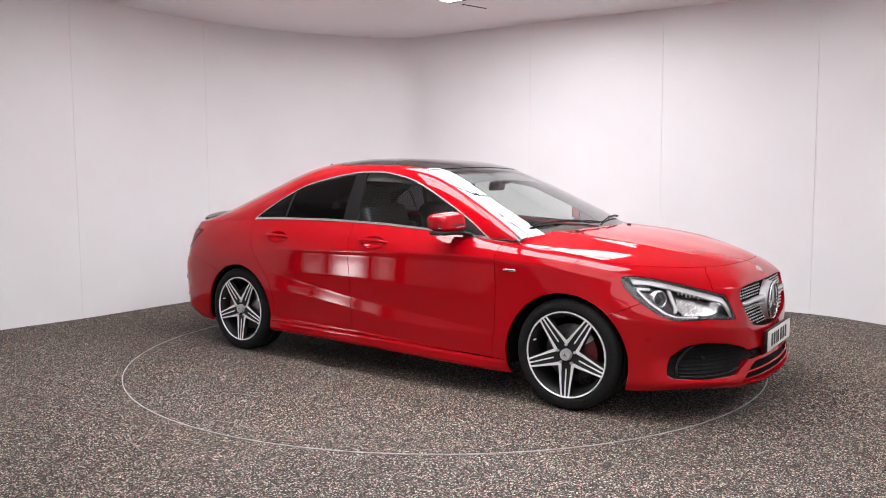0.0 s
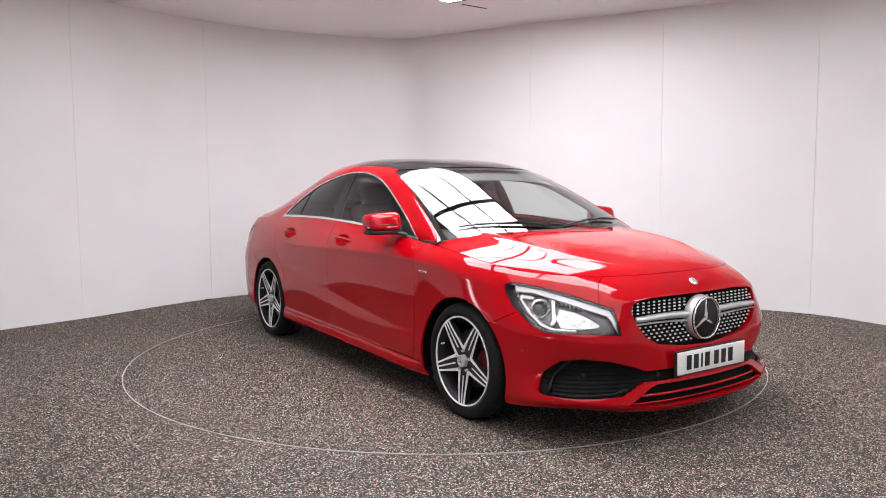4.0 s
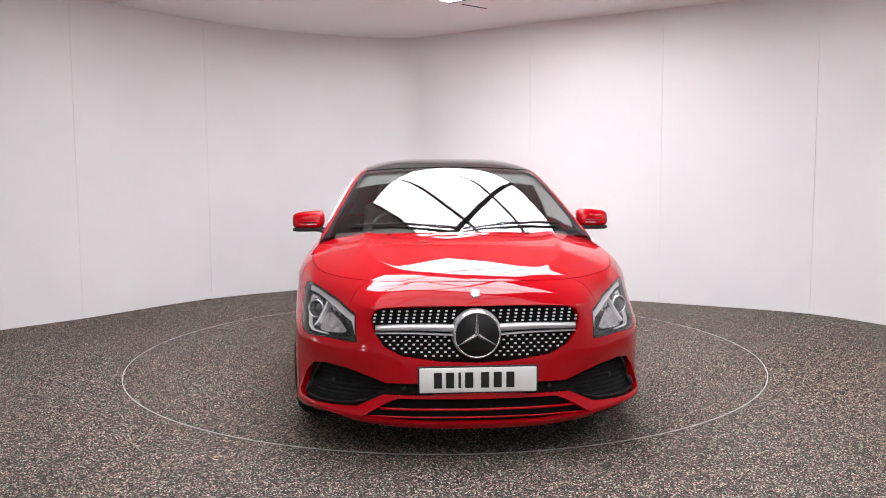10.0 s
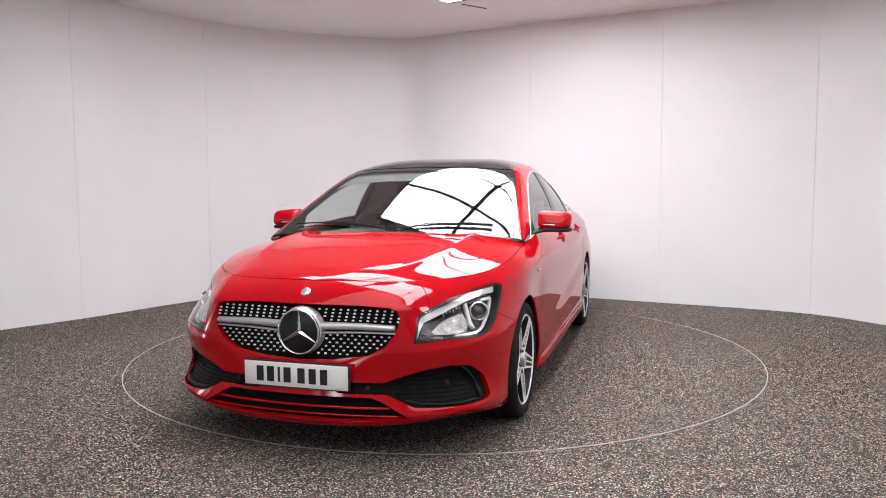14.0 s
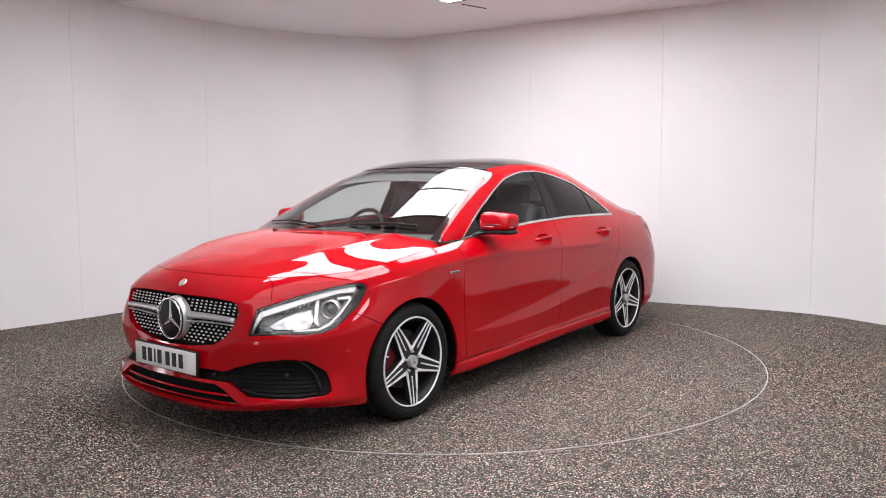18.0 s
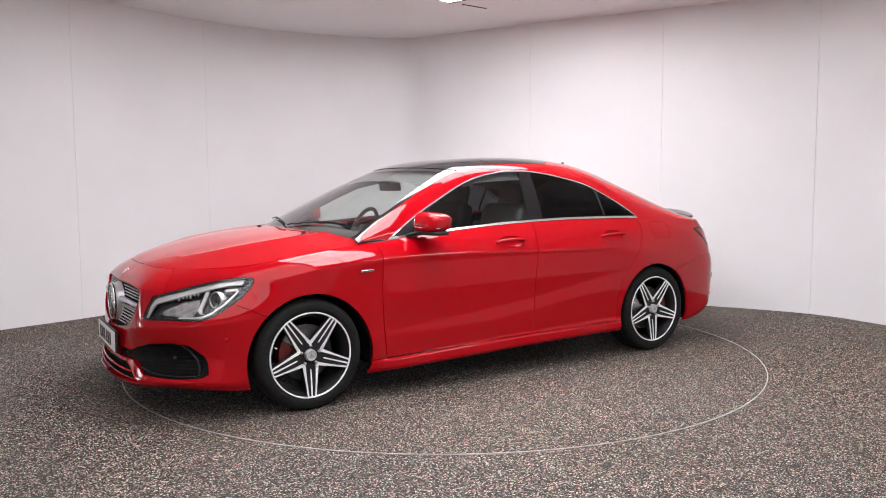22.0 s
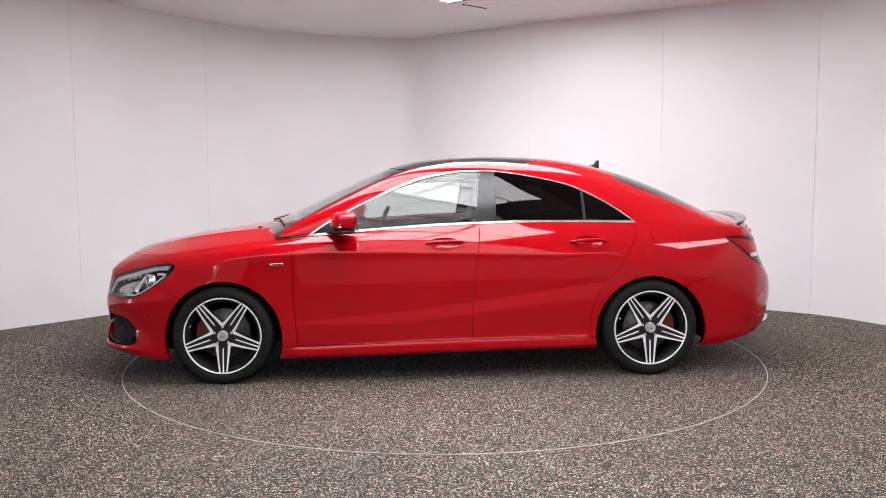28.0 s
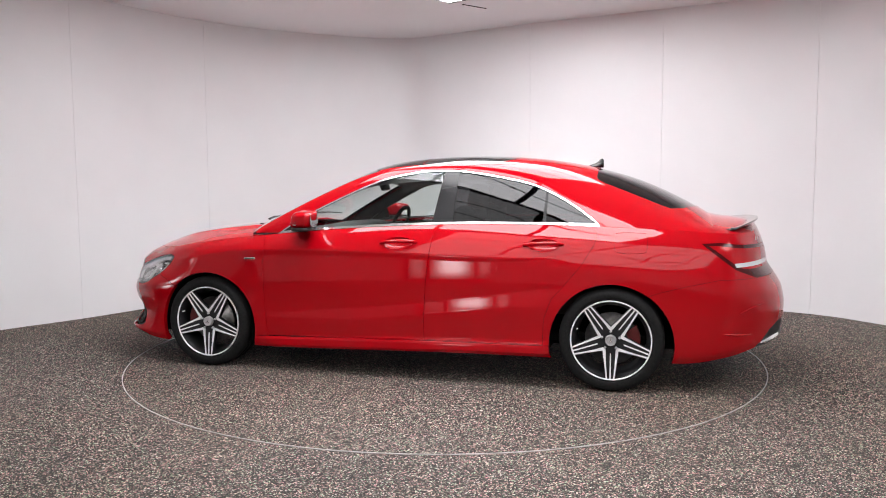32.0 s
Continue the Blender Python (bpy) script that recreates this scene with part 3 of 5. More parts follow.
def inset(poly, d):
    """The polygon moved inwards by d."""
    out, n = [], len(poly)
    area = sum(poly[i][0] * poly[(i + 1) % n][1] - poly[(i + 1) % n][0] * poly[i][1] for i in range(n))
    s = 1 if area > 0 else -1
    for i in range(n):
        p, a, b = Vector(poly[i]), Vector(poly[i - 1]), Vector(poly[(i + 1) % n])
        e, f = (p - a).normalized(), (b - p).normalized()
        ne, nf = Vector((-e.y, e.x)) * s, Vector((-f.y, f.x)) * s
        m = (ne + nf)
        m = m / max(0.35, m.dot(ne)) if m.length > 1e-6 else ne
        out.append(tuple(p + m * d))
    return out


def rounded(poly, n):
    """A closed smooth loop through a polygon's points."""
    m = len(poly)
    p = np.array([poly[i % m] for i in range(-3, m + 4)])
    f = pchip(range(-3, m + 4), p)
    return [tuple(q) for q in f(np.linspace(0, m, n, endpoint=False))]


FRONT_AXLE, REAR_AXLE, WHEEL_R = 1.349, -1.349, 0.309
car = tagged(new("car"), "glossy red four-door coupe saloon on the turntable", "car")
lower, hood, house, boot = (grid_bm(g) for g in (LOWER, hood_surface(), greenhouse_surface(), boot_surface()))

HEADLIGHT = [(.972, .533), (.955, .592), (.932, .652), (.75, .702), (.59, .737), (.50, .749), (.455, .750), (.43, .741), (.425, .725), (.435, .695), (.468, .642), (.535, .582), (.572, .556), (.632, .537), (.70, .536), (.79, .540)]
GRILLE = [(-.01, .69), (.30, .69), (.42, .684), (.455, .67), (.472, .635), (.455, .578), (.412, .518), (.335, .476), (.17, .453), (-.01, .446)]
INTAKE = [(.20, .352), (.41, .352), (.47, .376), (.58, .408), (.68, .418), (.745, .405), (.79, .35), (.822, .262), (.812, .246), (.74, .241), (.64, .243), (.54, .247), (.42, .303), (.20, .306)]
LOWER_GRILLE = [(-.01, .286), (.352, .286), (.40, .268), (.52, .2), (.30, .19), (-.01, .186)]
BUMPER = [(1.36, -.1), (1.36, .50), (1.60, .545), (1.68, .585), (1.78, .63), (2.05, .655), (2.02, .72), (1.965, .79), (1.96, 1.0), (2.6, 1.0), (2.6, -.1)]
DOOR_FRONT = [(.905, 1.1), (.925, .90), (.903, .84), (.912, .63), (.903, .42), (.885, .235), (-.2, .262), (-.203, .40), (-.215, .617), (-.245, .85), (-.275, 1.1)]
DOOR_REAR = [(-.275, 1.1), (-.245, .85), (-.215, .617), (-.203, .40), (-.2, .262), (-.95, .268), (-.955, .42), (-1.0, .545), (-1.06, .61), (-1.173, .748), (-1.245, .87), (-1.26, .93), (-1.235, .985), (-1.22, 1.1)]
FLAP = rounded([(-1.365, .935), (-1.44, .942), (-1.54, .937), (-1.55, .88), (-1.54, .83), (-1.45, .822), (-1.37, .832), (-1.358, .88)], 24)
TAIL_LAMP = [(-1.85, .883), (-1.95, .888), (-2.08, .872), (-2.3, .86), (-2.6, .85), (-2.6, .68), (-2.25, .682), (-2.15, .688), (-2.04, .735), (-1.94, .81)]
BUMPER_REAR = [(-1.36, -.1), (-1.36, .50), (-1.615, .60), (-1.78, .645), (-1.95, .68), (-2.15, .684), (-2.6, .68), (-2.6, -.1)]
DIFFUSER = [(-2.12, -.1), (-2.15, .262), (-2.20, .305), (-2.25, .365), (-2.31, .405), (-2.6, .41), (-2.6, -.1)]
SILL = [(1.2, -.1), (1.2, .225), (.885, .232), (-.2, .258), (-.95, .264), (-1.2, .27), (-1.2, -.1)]


def left(c):
    return c.y > .4


for ax in (FRONT_AXLE - .007, REAR_AXLE):
    cookie(lower, circle(ax, .282, .361, 56), "xz", left).free()
cut = {}


def lamp_cookie(bm, poly):
    """A cut seen squarely onto the slanting headlight: u runs along the lamp, z upwards."""
    turn = Matrix.Rotation(radians(50), 4, "Z")
    bmesh.ops.transform(bm, matrix=turn, verts=bm.verts)
    out = cookie(bm, poly, "xz", lambda c: c.y > 1.2)
    for b in (bm, out):
        bmesh.ops.transform(b, matrix=turn.inverted(), verts=b.verts)
    return out


cut["headlight"] = lamp_cookie(lower, HEADLIGHT)
inner = lower.copy()
cut["grille"] = cookie(lower, GRILLE, "yz", lambda c: c.x > 1.7)
cut["intake"] = cookie(lower, INTAKE, "yz", lambda c: c.x > 1.6)
cut["lower_grille"] = cookie(lower, LOWER_GRILLE, "yz", lambda c: c.x > 1.7)
cut["tail_lamp"] = cookie(lower, TAIL_LAMP, "xz", lambda c: c.y > .30)
cut["tail_stripe"] = cookie(cut["tail_lamp"], [(-2.03, .77), (-2.6, .79), (-2.6, .755), (-2.04, .748)], "xz")
cut["tail_low"] = cookie(cut["tail_lamp"], [(-1.8, .70), (-1.92, .85), (-2.03, .742), (-2.12, .735), (-2.6, .735), (-2.6, .5), (-1.8, .5)], "xz")
cut["tail_inner"] = cookie(cut["tail_lamp"], inset(TAIL_LAMP, .020), "xz")
cut["bumper"] = cookie(lower, BUMPER, "xz")
cut["rear_bumper"] = cookie(lower, BUMPER_REAR, "xz")
cut["diffuser"] = cookie(cut["rear_bumper"], DIFFUSER, "xz")
cut["door"] = cookie(lower, DOOR_FRONT, "xz", left)
cut["rear_door"] = cookie(lower, DOOR_REAR, "xz", left)
def oval(cx, cz, a, b, n=28):
    return [(cx + a * math.copysign(abs(math.cos(k)) ** .8, math.cos(k)), cz + b * math.sin(k)) for k in [2 * math.pi * i / n for i in range(n)]]


cookie(cut["door"], oval(-.03, .862, .092, .036), "xz", left).free()
cookie(cut["rear_door"], oval(-.945, .864, .092, .036), "xz", left).free()
cut["sill"] = cookie(lower, SILL, "xz", left)
cut["wing"] = cookie(lower, [(.5, -.1), (.5, 1.2), (2.6, 1.2), (2.6, -.1)], "xz")
cut["boot_face"] = cookie(lower, [(-2.15, .6), (-2.6, .6), (-2.6, 1.1), (-2.15, 1.1)], "xz", lambda c: c.y < .56)
quarter_left = lower.copy()
cut["flap"] = cookie(quarter_left, FLAP, "xz", left)

# the cabin's openings
DLO = [(.845, .90), (.72, .987), (.563, 1.075), (.417, 1.146), (.271, 1.214), (.125, 1.268), (-.022, 1.300), (-.169, 1.319), (-.316, 1.320), (-.464, 1.307), (-.65, 1.276), (-.85, 1.230), (-1.04, 1.143), (-1.155, 1.073), (-1.275, .966),
       (-1.0, .97), (-.5, .975), (0, .96), (.55, .92)]
DLO = rounded(DLO[:15], 15 * 4)[:14 * 4 + 1] + DLO[15:]
cabin_cut = {}
frame_sheet = cookie(house, DLO, "xz", left)
glass_loop = [(x, max(z, float(np.interp(x, EDGE[60:190, 0][::-1], EDGE[60:190, 2][::-1])) + .015)) for x, z in inset(DLO, .0085)]
glass = cookie(frame_sheet, glass_loop, "xz", left)
cabin_cut["pillar"] = cookie(glass, [(-.205, .8), (-.36, .8), (-.378, 1.5), (-.30, 1.5)], "xz", left)
cabin_cut["divider"] = cookie(glass, [(-.928, .8), (-.945, .8), (-.955, 1.5), (-.938, 1.5)], "xz", left)
cabin_cut["front_glass"] = cookie(glass, [(-.25, .8), (-.34, 1.5), (1.2, 1.5), (1.2, .8)], "xz", left)
cabin_cut["sail"] = cookie(cabin_cut["front_glass"], [(.9, .8), (.60, .8), (.655, 1.2), (.9, 1.2)], "xz", left)
cabin_cut["rear_glass"] = cookie(glass, [(-.3, .8), (-.935, .8), (-.945, 1.5), (-.3, 1.5)], "xz", left)
WINDSCREEN = [(-.01, .90), (.82, .90), (.772, .955), (.732, 1.04), (.684, 1.14), (.636, 1.24), (.594, 1.314), (.56, 1.328), (.30, 1.342), (-.01, 1.348)]
cabin_cut["windscreen"] = cookie(house, WINDSCREEN, "yz", lambda c: c.x > .2)
WINDSCREEN_CLEAR = [(-.01, .86), (.76, .86), (.742, .955), (.703, 1.04), (.655, 1.14), (.607, 1.24), (.567, 1.302), (.54, 1.312), (.30, 1.322), (-.01, 1.327)]
screen_border = cabin_cut["windscreen"]
cabin_cut["windscreen"] = cookie(screen_border, WINDSCREEN_CLEAR, "yz")
cabin_cut["roof_glass"] = cookie(house, [(.6, -.01), (.6, .55), (.22, .558), (-.1, .558), (-.1, -.01)], "xy", lambda c: c.z > 1.25)
cabin_cut["sunroof"] = cookie(house, [(-.104, -.01), (-.104, .558), (-.45, .55), (-.60, .525), (-.69, .42), (-.71, .2), (-.715, -.01)], "xy", lambda c: c.z > 1.25)
cabin_cut["rear_screen"] = cookie(house, [(-1.225, -.01), (-1.225, .44), (-1.24, .475), (-1.28, .49), (-1.45, .515), (-1.62, .545), (-1.68, .545), (-1.75, .47), (-1.82, .3), (-1.87, -.01)], "xy", lambda c: c.z > .9)


# ---- the car's materials ----
def glass_material(name, tint, gloss_tint=(1, 1, 1), ior=1.5):
    m = bpy.data.materials.new(name)
    m.use_nodes = True
    n, l = m.node_tree.nodes, m.node_tree.links
    n.clear()
    out, mix, tr, gl, face, power, fr = (n.new("ShaderNode" + k) for k in ("OutputMaterial", "MixShader", "BsdfTransparent", "BsdfGlossy", "LayerWeight", "Math", "MapRange"))
    tr.inputs[0].default_value = (*tint, 1)
    gl.inputs[0].default_value, gl.inputs["Roughness"].default_value = (*gloss_tint, 1), 0.0
    # gloss rises towards grazing angles, alike on both sides of the pane
    face.inputs[0].default_value = 0.5
    power.operation, power.inputs[1].default_value = "POWER", 5.0
    fr.inputs[3].default_value, fr.inputs[4].default_value = 1.6 * ((ior - 1) / (ior + 1)) ** 2, 1.0
    l.new(face.outputs["Facing"], power.inputs[0]), l.new(power.outputs[0], fr.inputs[0])
    l.new(fr.outputs[0], mix.inputs[0]), l.new(tr.outputs[0], mix.inputs[1]), l.new(gl.outputs[0], mix.inputs[2]), l.new(mix.outputs[0], out.inputs[0])
    return m


GLASS = glass_material("windscreen_glass", (.90, .95, .93), ior=1.6)
GLASS_SIDE = glass_material("side_glass", (.80, .86, .84), ior=1.42)
GLASS_PRIVACY = glass_material("privacy_glass", (.05, .05, .055), ior=1.29)
LENS = glass_material("lamp_lens", (.93, .93, .93), ior=1.36)
ROOF_GLASS = material("roof_glass", (.012, .012, .013), .04, 0, .3)
RED_LENS = material("red_lamp_lens", (.40, .003, .007), .15, 0, .1, Specular_IOR_Level=.2)
DARK_RED = material("dark_red_lens", (.06, .002, .003), .15, 0, .1, Specular_IOR_Level=.2)
LINING = material("roof_fabric", (.09, .09, .09), .9)
WHITE_LENS = material("white_lamp_lens", (.75, .75, .76), .15, .2, .5)
LAMP_GREY = noise_colour(material("lamp_reflector", (.4, .4, .41), .22, .9), 30, [(.35, (.03, .03, .032)), (.65, (.16, .16, .165))], bump=.5, bump_scale=38, distance=.012)
BEZEL = material("lamp_bezel", (.012, .012, .013), .25)
LENS_DARK = material("projector_glass", (.03, .03, .033), .04, 0, 1.0)
DRL = material("light_guide", (.74, .74, .75), .2, .3, .3)
REFLECTOR = noise_colour(material("bright_reflector", (.85, .85, .86), .18, .75), 34, [(.3, (.40, .40, .41)), (.7, (.72, .72, .73))], bump=.6, bump_scale=46, distance=.010)
DISC = noise_colour(material("brake_disc", (.3, .3, .3), .35, .9), 40, [(.3, (.22, .21, .2)), (.7, (.34, .33, .32))])
CALIPER = material("red_caliper", (.11, .003, .004), .35, 0, .5)
PLATE = material("number_plate", (.86, .86, .84), .5)
INK = material("plate_ink", (.012, .012, .012), .5)
LEATHER = noise_colour(material("black_leather", (.03, .03, .03), .5), 30, [(.3, (.026, .026, .026)), (.7, (.042, .041, .040))], bump=.2, bump_scale=200, distance=.002)
INTAKE_MAT = noise_colour(material("intake_mesh", (.010, .010, .010), .6, Specular_IOR_Level=.12), 20, [(.3, (.006, .006, .006)), (.7, (.012, .012, .012))])


def pair(name, bm, mat, label="", parent=None, **more):
    """A panel on the car's left side and its twin on the right."""
    return [panel(name, bm, mat, parent or car, label, mirror=m, **more) for m in (False, True)]


# ---- panels ----
panel("inner_shell", inner, DARK, car, "dark inner shell behind the panels", offset=-.032, depth=.001, gap=0, both=True)
bumper = panel("front_bumper", cut["bumper"], PAINT, car, depth=.030, both=True)
rear_bumper = panel("rear_bumper", cut["rear_bumper"], PAINT, car, both=True)
panel("rear_diffuser", cut["diffuser"], BLACK, rear_bumper, "black rear diffuser", offset=-.004, both=True)
bonnet = panel("bonnet", hood, PAINT, car, depth=.015, gap=.0022, both=True)
boot_lid = panel("boot_lid", boot, PAINT, car, gap=.0002, depth=.004, both=True)
panel("boot_face", cut["boot_face"], PAINT, boot_lid, gap=.001, both=True)
wings = pair("front_wing", cut["wing"], PAINT)
doors = pair("front_door", cut["door"], PAINT, depth=.016)
rear_doors = pair("rear_door", cut["rear_door"], PAINT, depth=.016)
sills = pair("side_skirt", cut["sill"], PAINT, gap=.003)
quarters = [panel("rear_wing", quarter_left, PAINT, car, gap=.0006, depth=.004), panel("rear_wing", lower, PAINT, car, gap=.0006, depth=.004, mirror=True)]
panel("fuel_flap", cut["flap"], PAINT, quarters[0], gap=.0012)
panel("cabin_frame", house, PAINT, car, "red pillars and roof rails", gap=.0004, depth=.006, both=True)

panel("pillar_trim", house, BLACK, car, "black inner pillar trim", gap=0, offset=-.014, depth=.001, both=True)

PILLAR_BLACK = material("satin_black", (.010, .010, .011), .22, Specular_IOR_Level=.35)

# ---- glass and trims ----
windscreen = panel("windscreen", cabin_cut["windscreen"], GLASS, car, "clear windscreen glass", gap=0, depth=.002, offset=-.003, both=True)
panel("screen_border", screen_border, BLACK_GLOSS, windscreen, "black printed border of the windscreen", gap=.002, depth=.006, offset=-.003, both=True)
panel("roof_glass", cabin_cut["roof_glass"], ROOF_GLASS, car, "black glass roof panel", both=True)
panel("sunroof", cabin_cut["sunroof"], ROOF_GLASS, car, "black glass roof panel", both=True)
panel("rear_screen", cabin_cut["rear_screen"], GLASS_PRIVACY, car, "dark tinted rear screen", gap=.002, offset=-.002, both=True)
pair("window_trim", frame_sheet, CHROME, "polished chrome window surround", gap=0, offset=.0025, depth=.008)
pair("front_side_window", cabin_cut["front_glass"], GLASS_SIDE, "lightly tinted side glass", gap=0, offset=-.004, depth=.001)
pair("rear_side_window", cabin_cut["rear_glass"], GLASS_PRIVACY, "dark privacy glass", gap=0, offset=-.004, depth=.001)
pair("quarter_window", glass, GLASS_PRIVACY, "dark privacy glass", gap=0, offset=-.004, depth=.001)
pair("window_divider", cabin_cut["divider"], BLACK, "black divider bar", gap=0, offset=.0, depth=.006)
pair("door_pillar", cabin_cut["pillar"], PILLAR_BLACK, "gloss black door pillar", gap=.001, offset=-.001)
pair("mirror_sail", cabin_cut["sail"], BLACK, "black corner panel", gap=0, offset=-.001)
for ob in [o for o in car.children if "glass" in o.active_material.name]:
    ob.visible_shadow = "windscreen" not in ob.name and "front_side" not in ob.name

# ---- lamps, grille, intakes ----
for s, lens in zip((1, -1), pair("headlight", cut["headlight"], LENS, "clear headlight with a pale light strip", offset=.001, depth=.004)):
    lens.visible_shadow = False
    panel("lamp_bowl", cut["headlight"], LAMP_GREY, lens, offset=-.050, gap=.006, depth=-.046, mirror=s < 0, label="satin grey lamp bowl")
tails = pair("tail_lamp", cut["tail_lamp"], DARK_RED, "red tail lamp with a dark edge and a white stripe", offset=.003)
panel("grille", cut["grille"], DARK, bumper, "black grille with small chrome pins", offset=-.03, gap=0, depth=.001, both=True)
for s in (False, True):
    panel("air_intake", cut["intake"], INTAKE_MAT, bumper, "black honeycomb air intake", offset=-.028, gap=0, depth=.001, mirror=s)
panel("lower_intake", cut["lower_grille"], DARK, bumper, "black lower air intake", offset=-.045, gap=0, depth=.001, both=True)
for s, lamp in zip((False, True), tails):
    panel("lamp_stripe", cut["tail_stripe"], WHITE_LENS, lamp, "white lamp stripe", offset=.004, gap=0, mirror=s)
    panel("lamp_base", cut["tail_low"], DARK_RED, lamp, "darker red lamp edge", offset=.003, gap=0, mirror=s)
    panel("lamp_lens", cut["tail_inner"], RED_LENS, lamp, "bright red lamp lens", offset=.003, gap=0, mirror=s)


# ---- places on the body ----
def side_at(x, z):
    """The place on the left flank at x and height z, and the way out of it."""
    d = (LOWER[:, 20:200, 0] - x) ** 2 + (LOWER[:, 20:200, 2] - z) ** 2
    i, j = np.unravel_index(np.argmin(d), d.shape)
    i, j = min(max(i, 1), LOWER.shape[0] - 2), j + 20
    du, dv = LOWER[i + 1, j] - LOWER[i - 1, j], LOWER[i, j + 1] - LOWER[i, j - 1]
    n = np.cross(dv, du)
    n /= np.linalg.norm(n)
    y = LOWER[i, j, 1] - (n[0] * (x - LOWER[i, j, 0]) + n[2] * (z - LOWER[i, j, 2])) / n[1]
    return Vector((x, y, z)), Vector(n)


def nose_at(y, z):
    """The place on the nose at y (left half) and height z, and the way out of it."""
    d = (LOWER[:, :75, 1] - y) ** 2 + (LOWER[:, :75, 2] - z) ** 2
    i, j = np.unravel_index(np.argmin(d), d.shape)
    i, j = min(max(i, 1), LOWER.shape[0] - 2), max(j, 1)
    du, dv = LOWER[i + 1, j] - LOWER[i - 1, j], LOWER[i, j + 1] - LOWER[i, j - 1]
    n = np.cross(dv, du)
    n /= np.linalg.norm(n)
    x = LOWER[i, j, 0] - (n[1] * (y - LOWER[i, j, 1]) + n[2] * (z - LOWER[i, j, 2])) / n[0]
    return Vector((x, y, z)), Vector(n)


HOUSE = greenhouse_surface()


def roof_at(x, y):
    d = (HOUSE[22:, :, 0] - x) ** 2 + (HOUSE[22:, :, 1] - abs(y)) ** 2
    i, j = np.unravel_index(np.argmin(d), d.shape)
    return Vector((x, y, HOUSE[22 + i, j, 2]))


def facing(p, n, up=(0, 0, 1)):
    """A pose at p whose local y points along n."""
    n = Vector(n).normalized()
    x = n.cross(Vector(up)).normalized()
    z = x.cross(n)
    return Matrix(((x.x, n.x, z.x, p[0]), (x.y, n.y, z.y, p[1]), (x.z, n.z, z.z, p[2]), (0, 0, 0, 1)))


def moved(bm, m):
    bmesh.ops.transform(bm, matrix=m, verts=bm.verts)
    if m.determinant() < 0:
        bmesh.ops.reverse_faces(bm, faces=bm.faces)
    return bm


FLIP = Matrix.Diagonal((1, -1, 1, 1))


def both_sides(name, make, mat, label="", parents=None):
    """The part on the left, and its mirror image on the right."""
    out = []
    for k in (0, 1):
        bm = make()
        if k:
            moved(bm, FLIP)
        out.append(part(name, bm, mat, parents[k] if parents else car, label))
    return out


def tube_bm(points, radius, sides=8, bm=None, closed=False, squash=1.0):
    """A round bar along points."""
    bm = bm or bmesh.new()
    pts = [Vector(p) for p in points]
    rings = []
    n = len(pts)
    for i, p in enumerate(pts):
        a, b = (pts[i - 1], pts[(i + 1) % n]) if closed else (pts[max(i - 1, 0)], pts[min(i + 1, n - 1)])
        t = (b - a).normalized()
        u = t.cross(Vector((0, 0, 1)) if abs(t.z) < .9 else Vector((1, 0, 0))).normalized()
        w = u.cross(t)
        r = radius(i / (n - 1)) if callable(radius) else radius
        rings.append([bm.verts.new(p + r * (math.cos(k) * u + squash * math.sin(k) * w)) for k in [2 * math.pi * q / sides for q in range(sides)]])
    loops = list(zip(rings, rings[1:] + rings[:1])) if closed else list(zip(rings, rings[1:]))
    for a, b in loops:
        for k in range(sides):
            bm.faces.new((a[k], a[(k + 1) % sides], b[(k + 1) % sides], b[k]))
    if not closed:
        bm.faces.new(rings[0][::-1]), bm.faces.new(rings[-1])
    bmesh.ops.recalc_face_normals(bm, faces=bm.faces)
    return bm


# ---- wheels ----
def rim_bm():
    bm = lathe_bm([(.2385, -.014), (.2385, -.007), (.236, -.003), (.2305, -.005), (.228, -.014)], 72)
    return bm


def barrel_bm():
    return lathe_bm([(.229, -.010), (.216, -.03), (.205, -.06), (.2, -.2), (.24, -.21)], 72)


def tyre_bm():
    bm = lathe_bm([(.238, -.016), (.243, -.006), (.252, -.001), (.266, .002), (.282, 0), (.295, -.008), (.303, -.02), (.3075, -.034), (.309, -.05),
                   (.309, -.080), (.304, -.082), (.304, -.088), (.309, -.09), (.309, -.128), (.304, -.13), (.304, -.136), (.309, -.138), (.309, -.175), (.304, -.2), (.285, -.218), (.25, -.222), (.24, -.2)], 96)
    # fine raised rings on the sidewall
    lathe_bm([(.2585, -.001), (.259, .0022), (.261, .0022), (.2615, .0005)], 96, bm)
    return bm


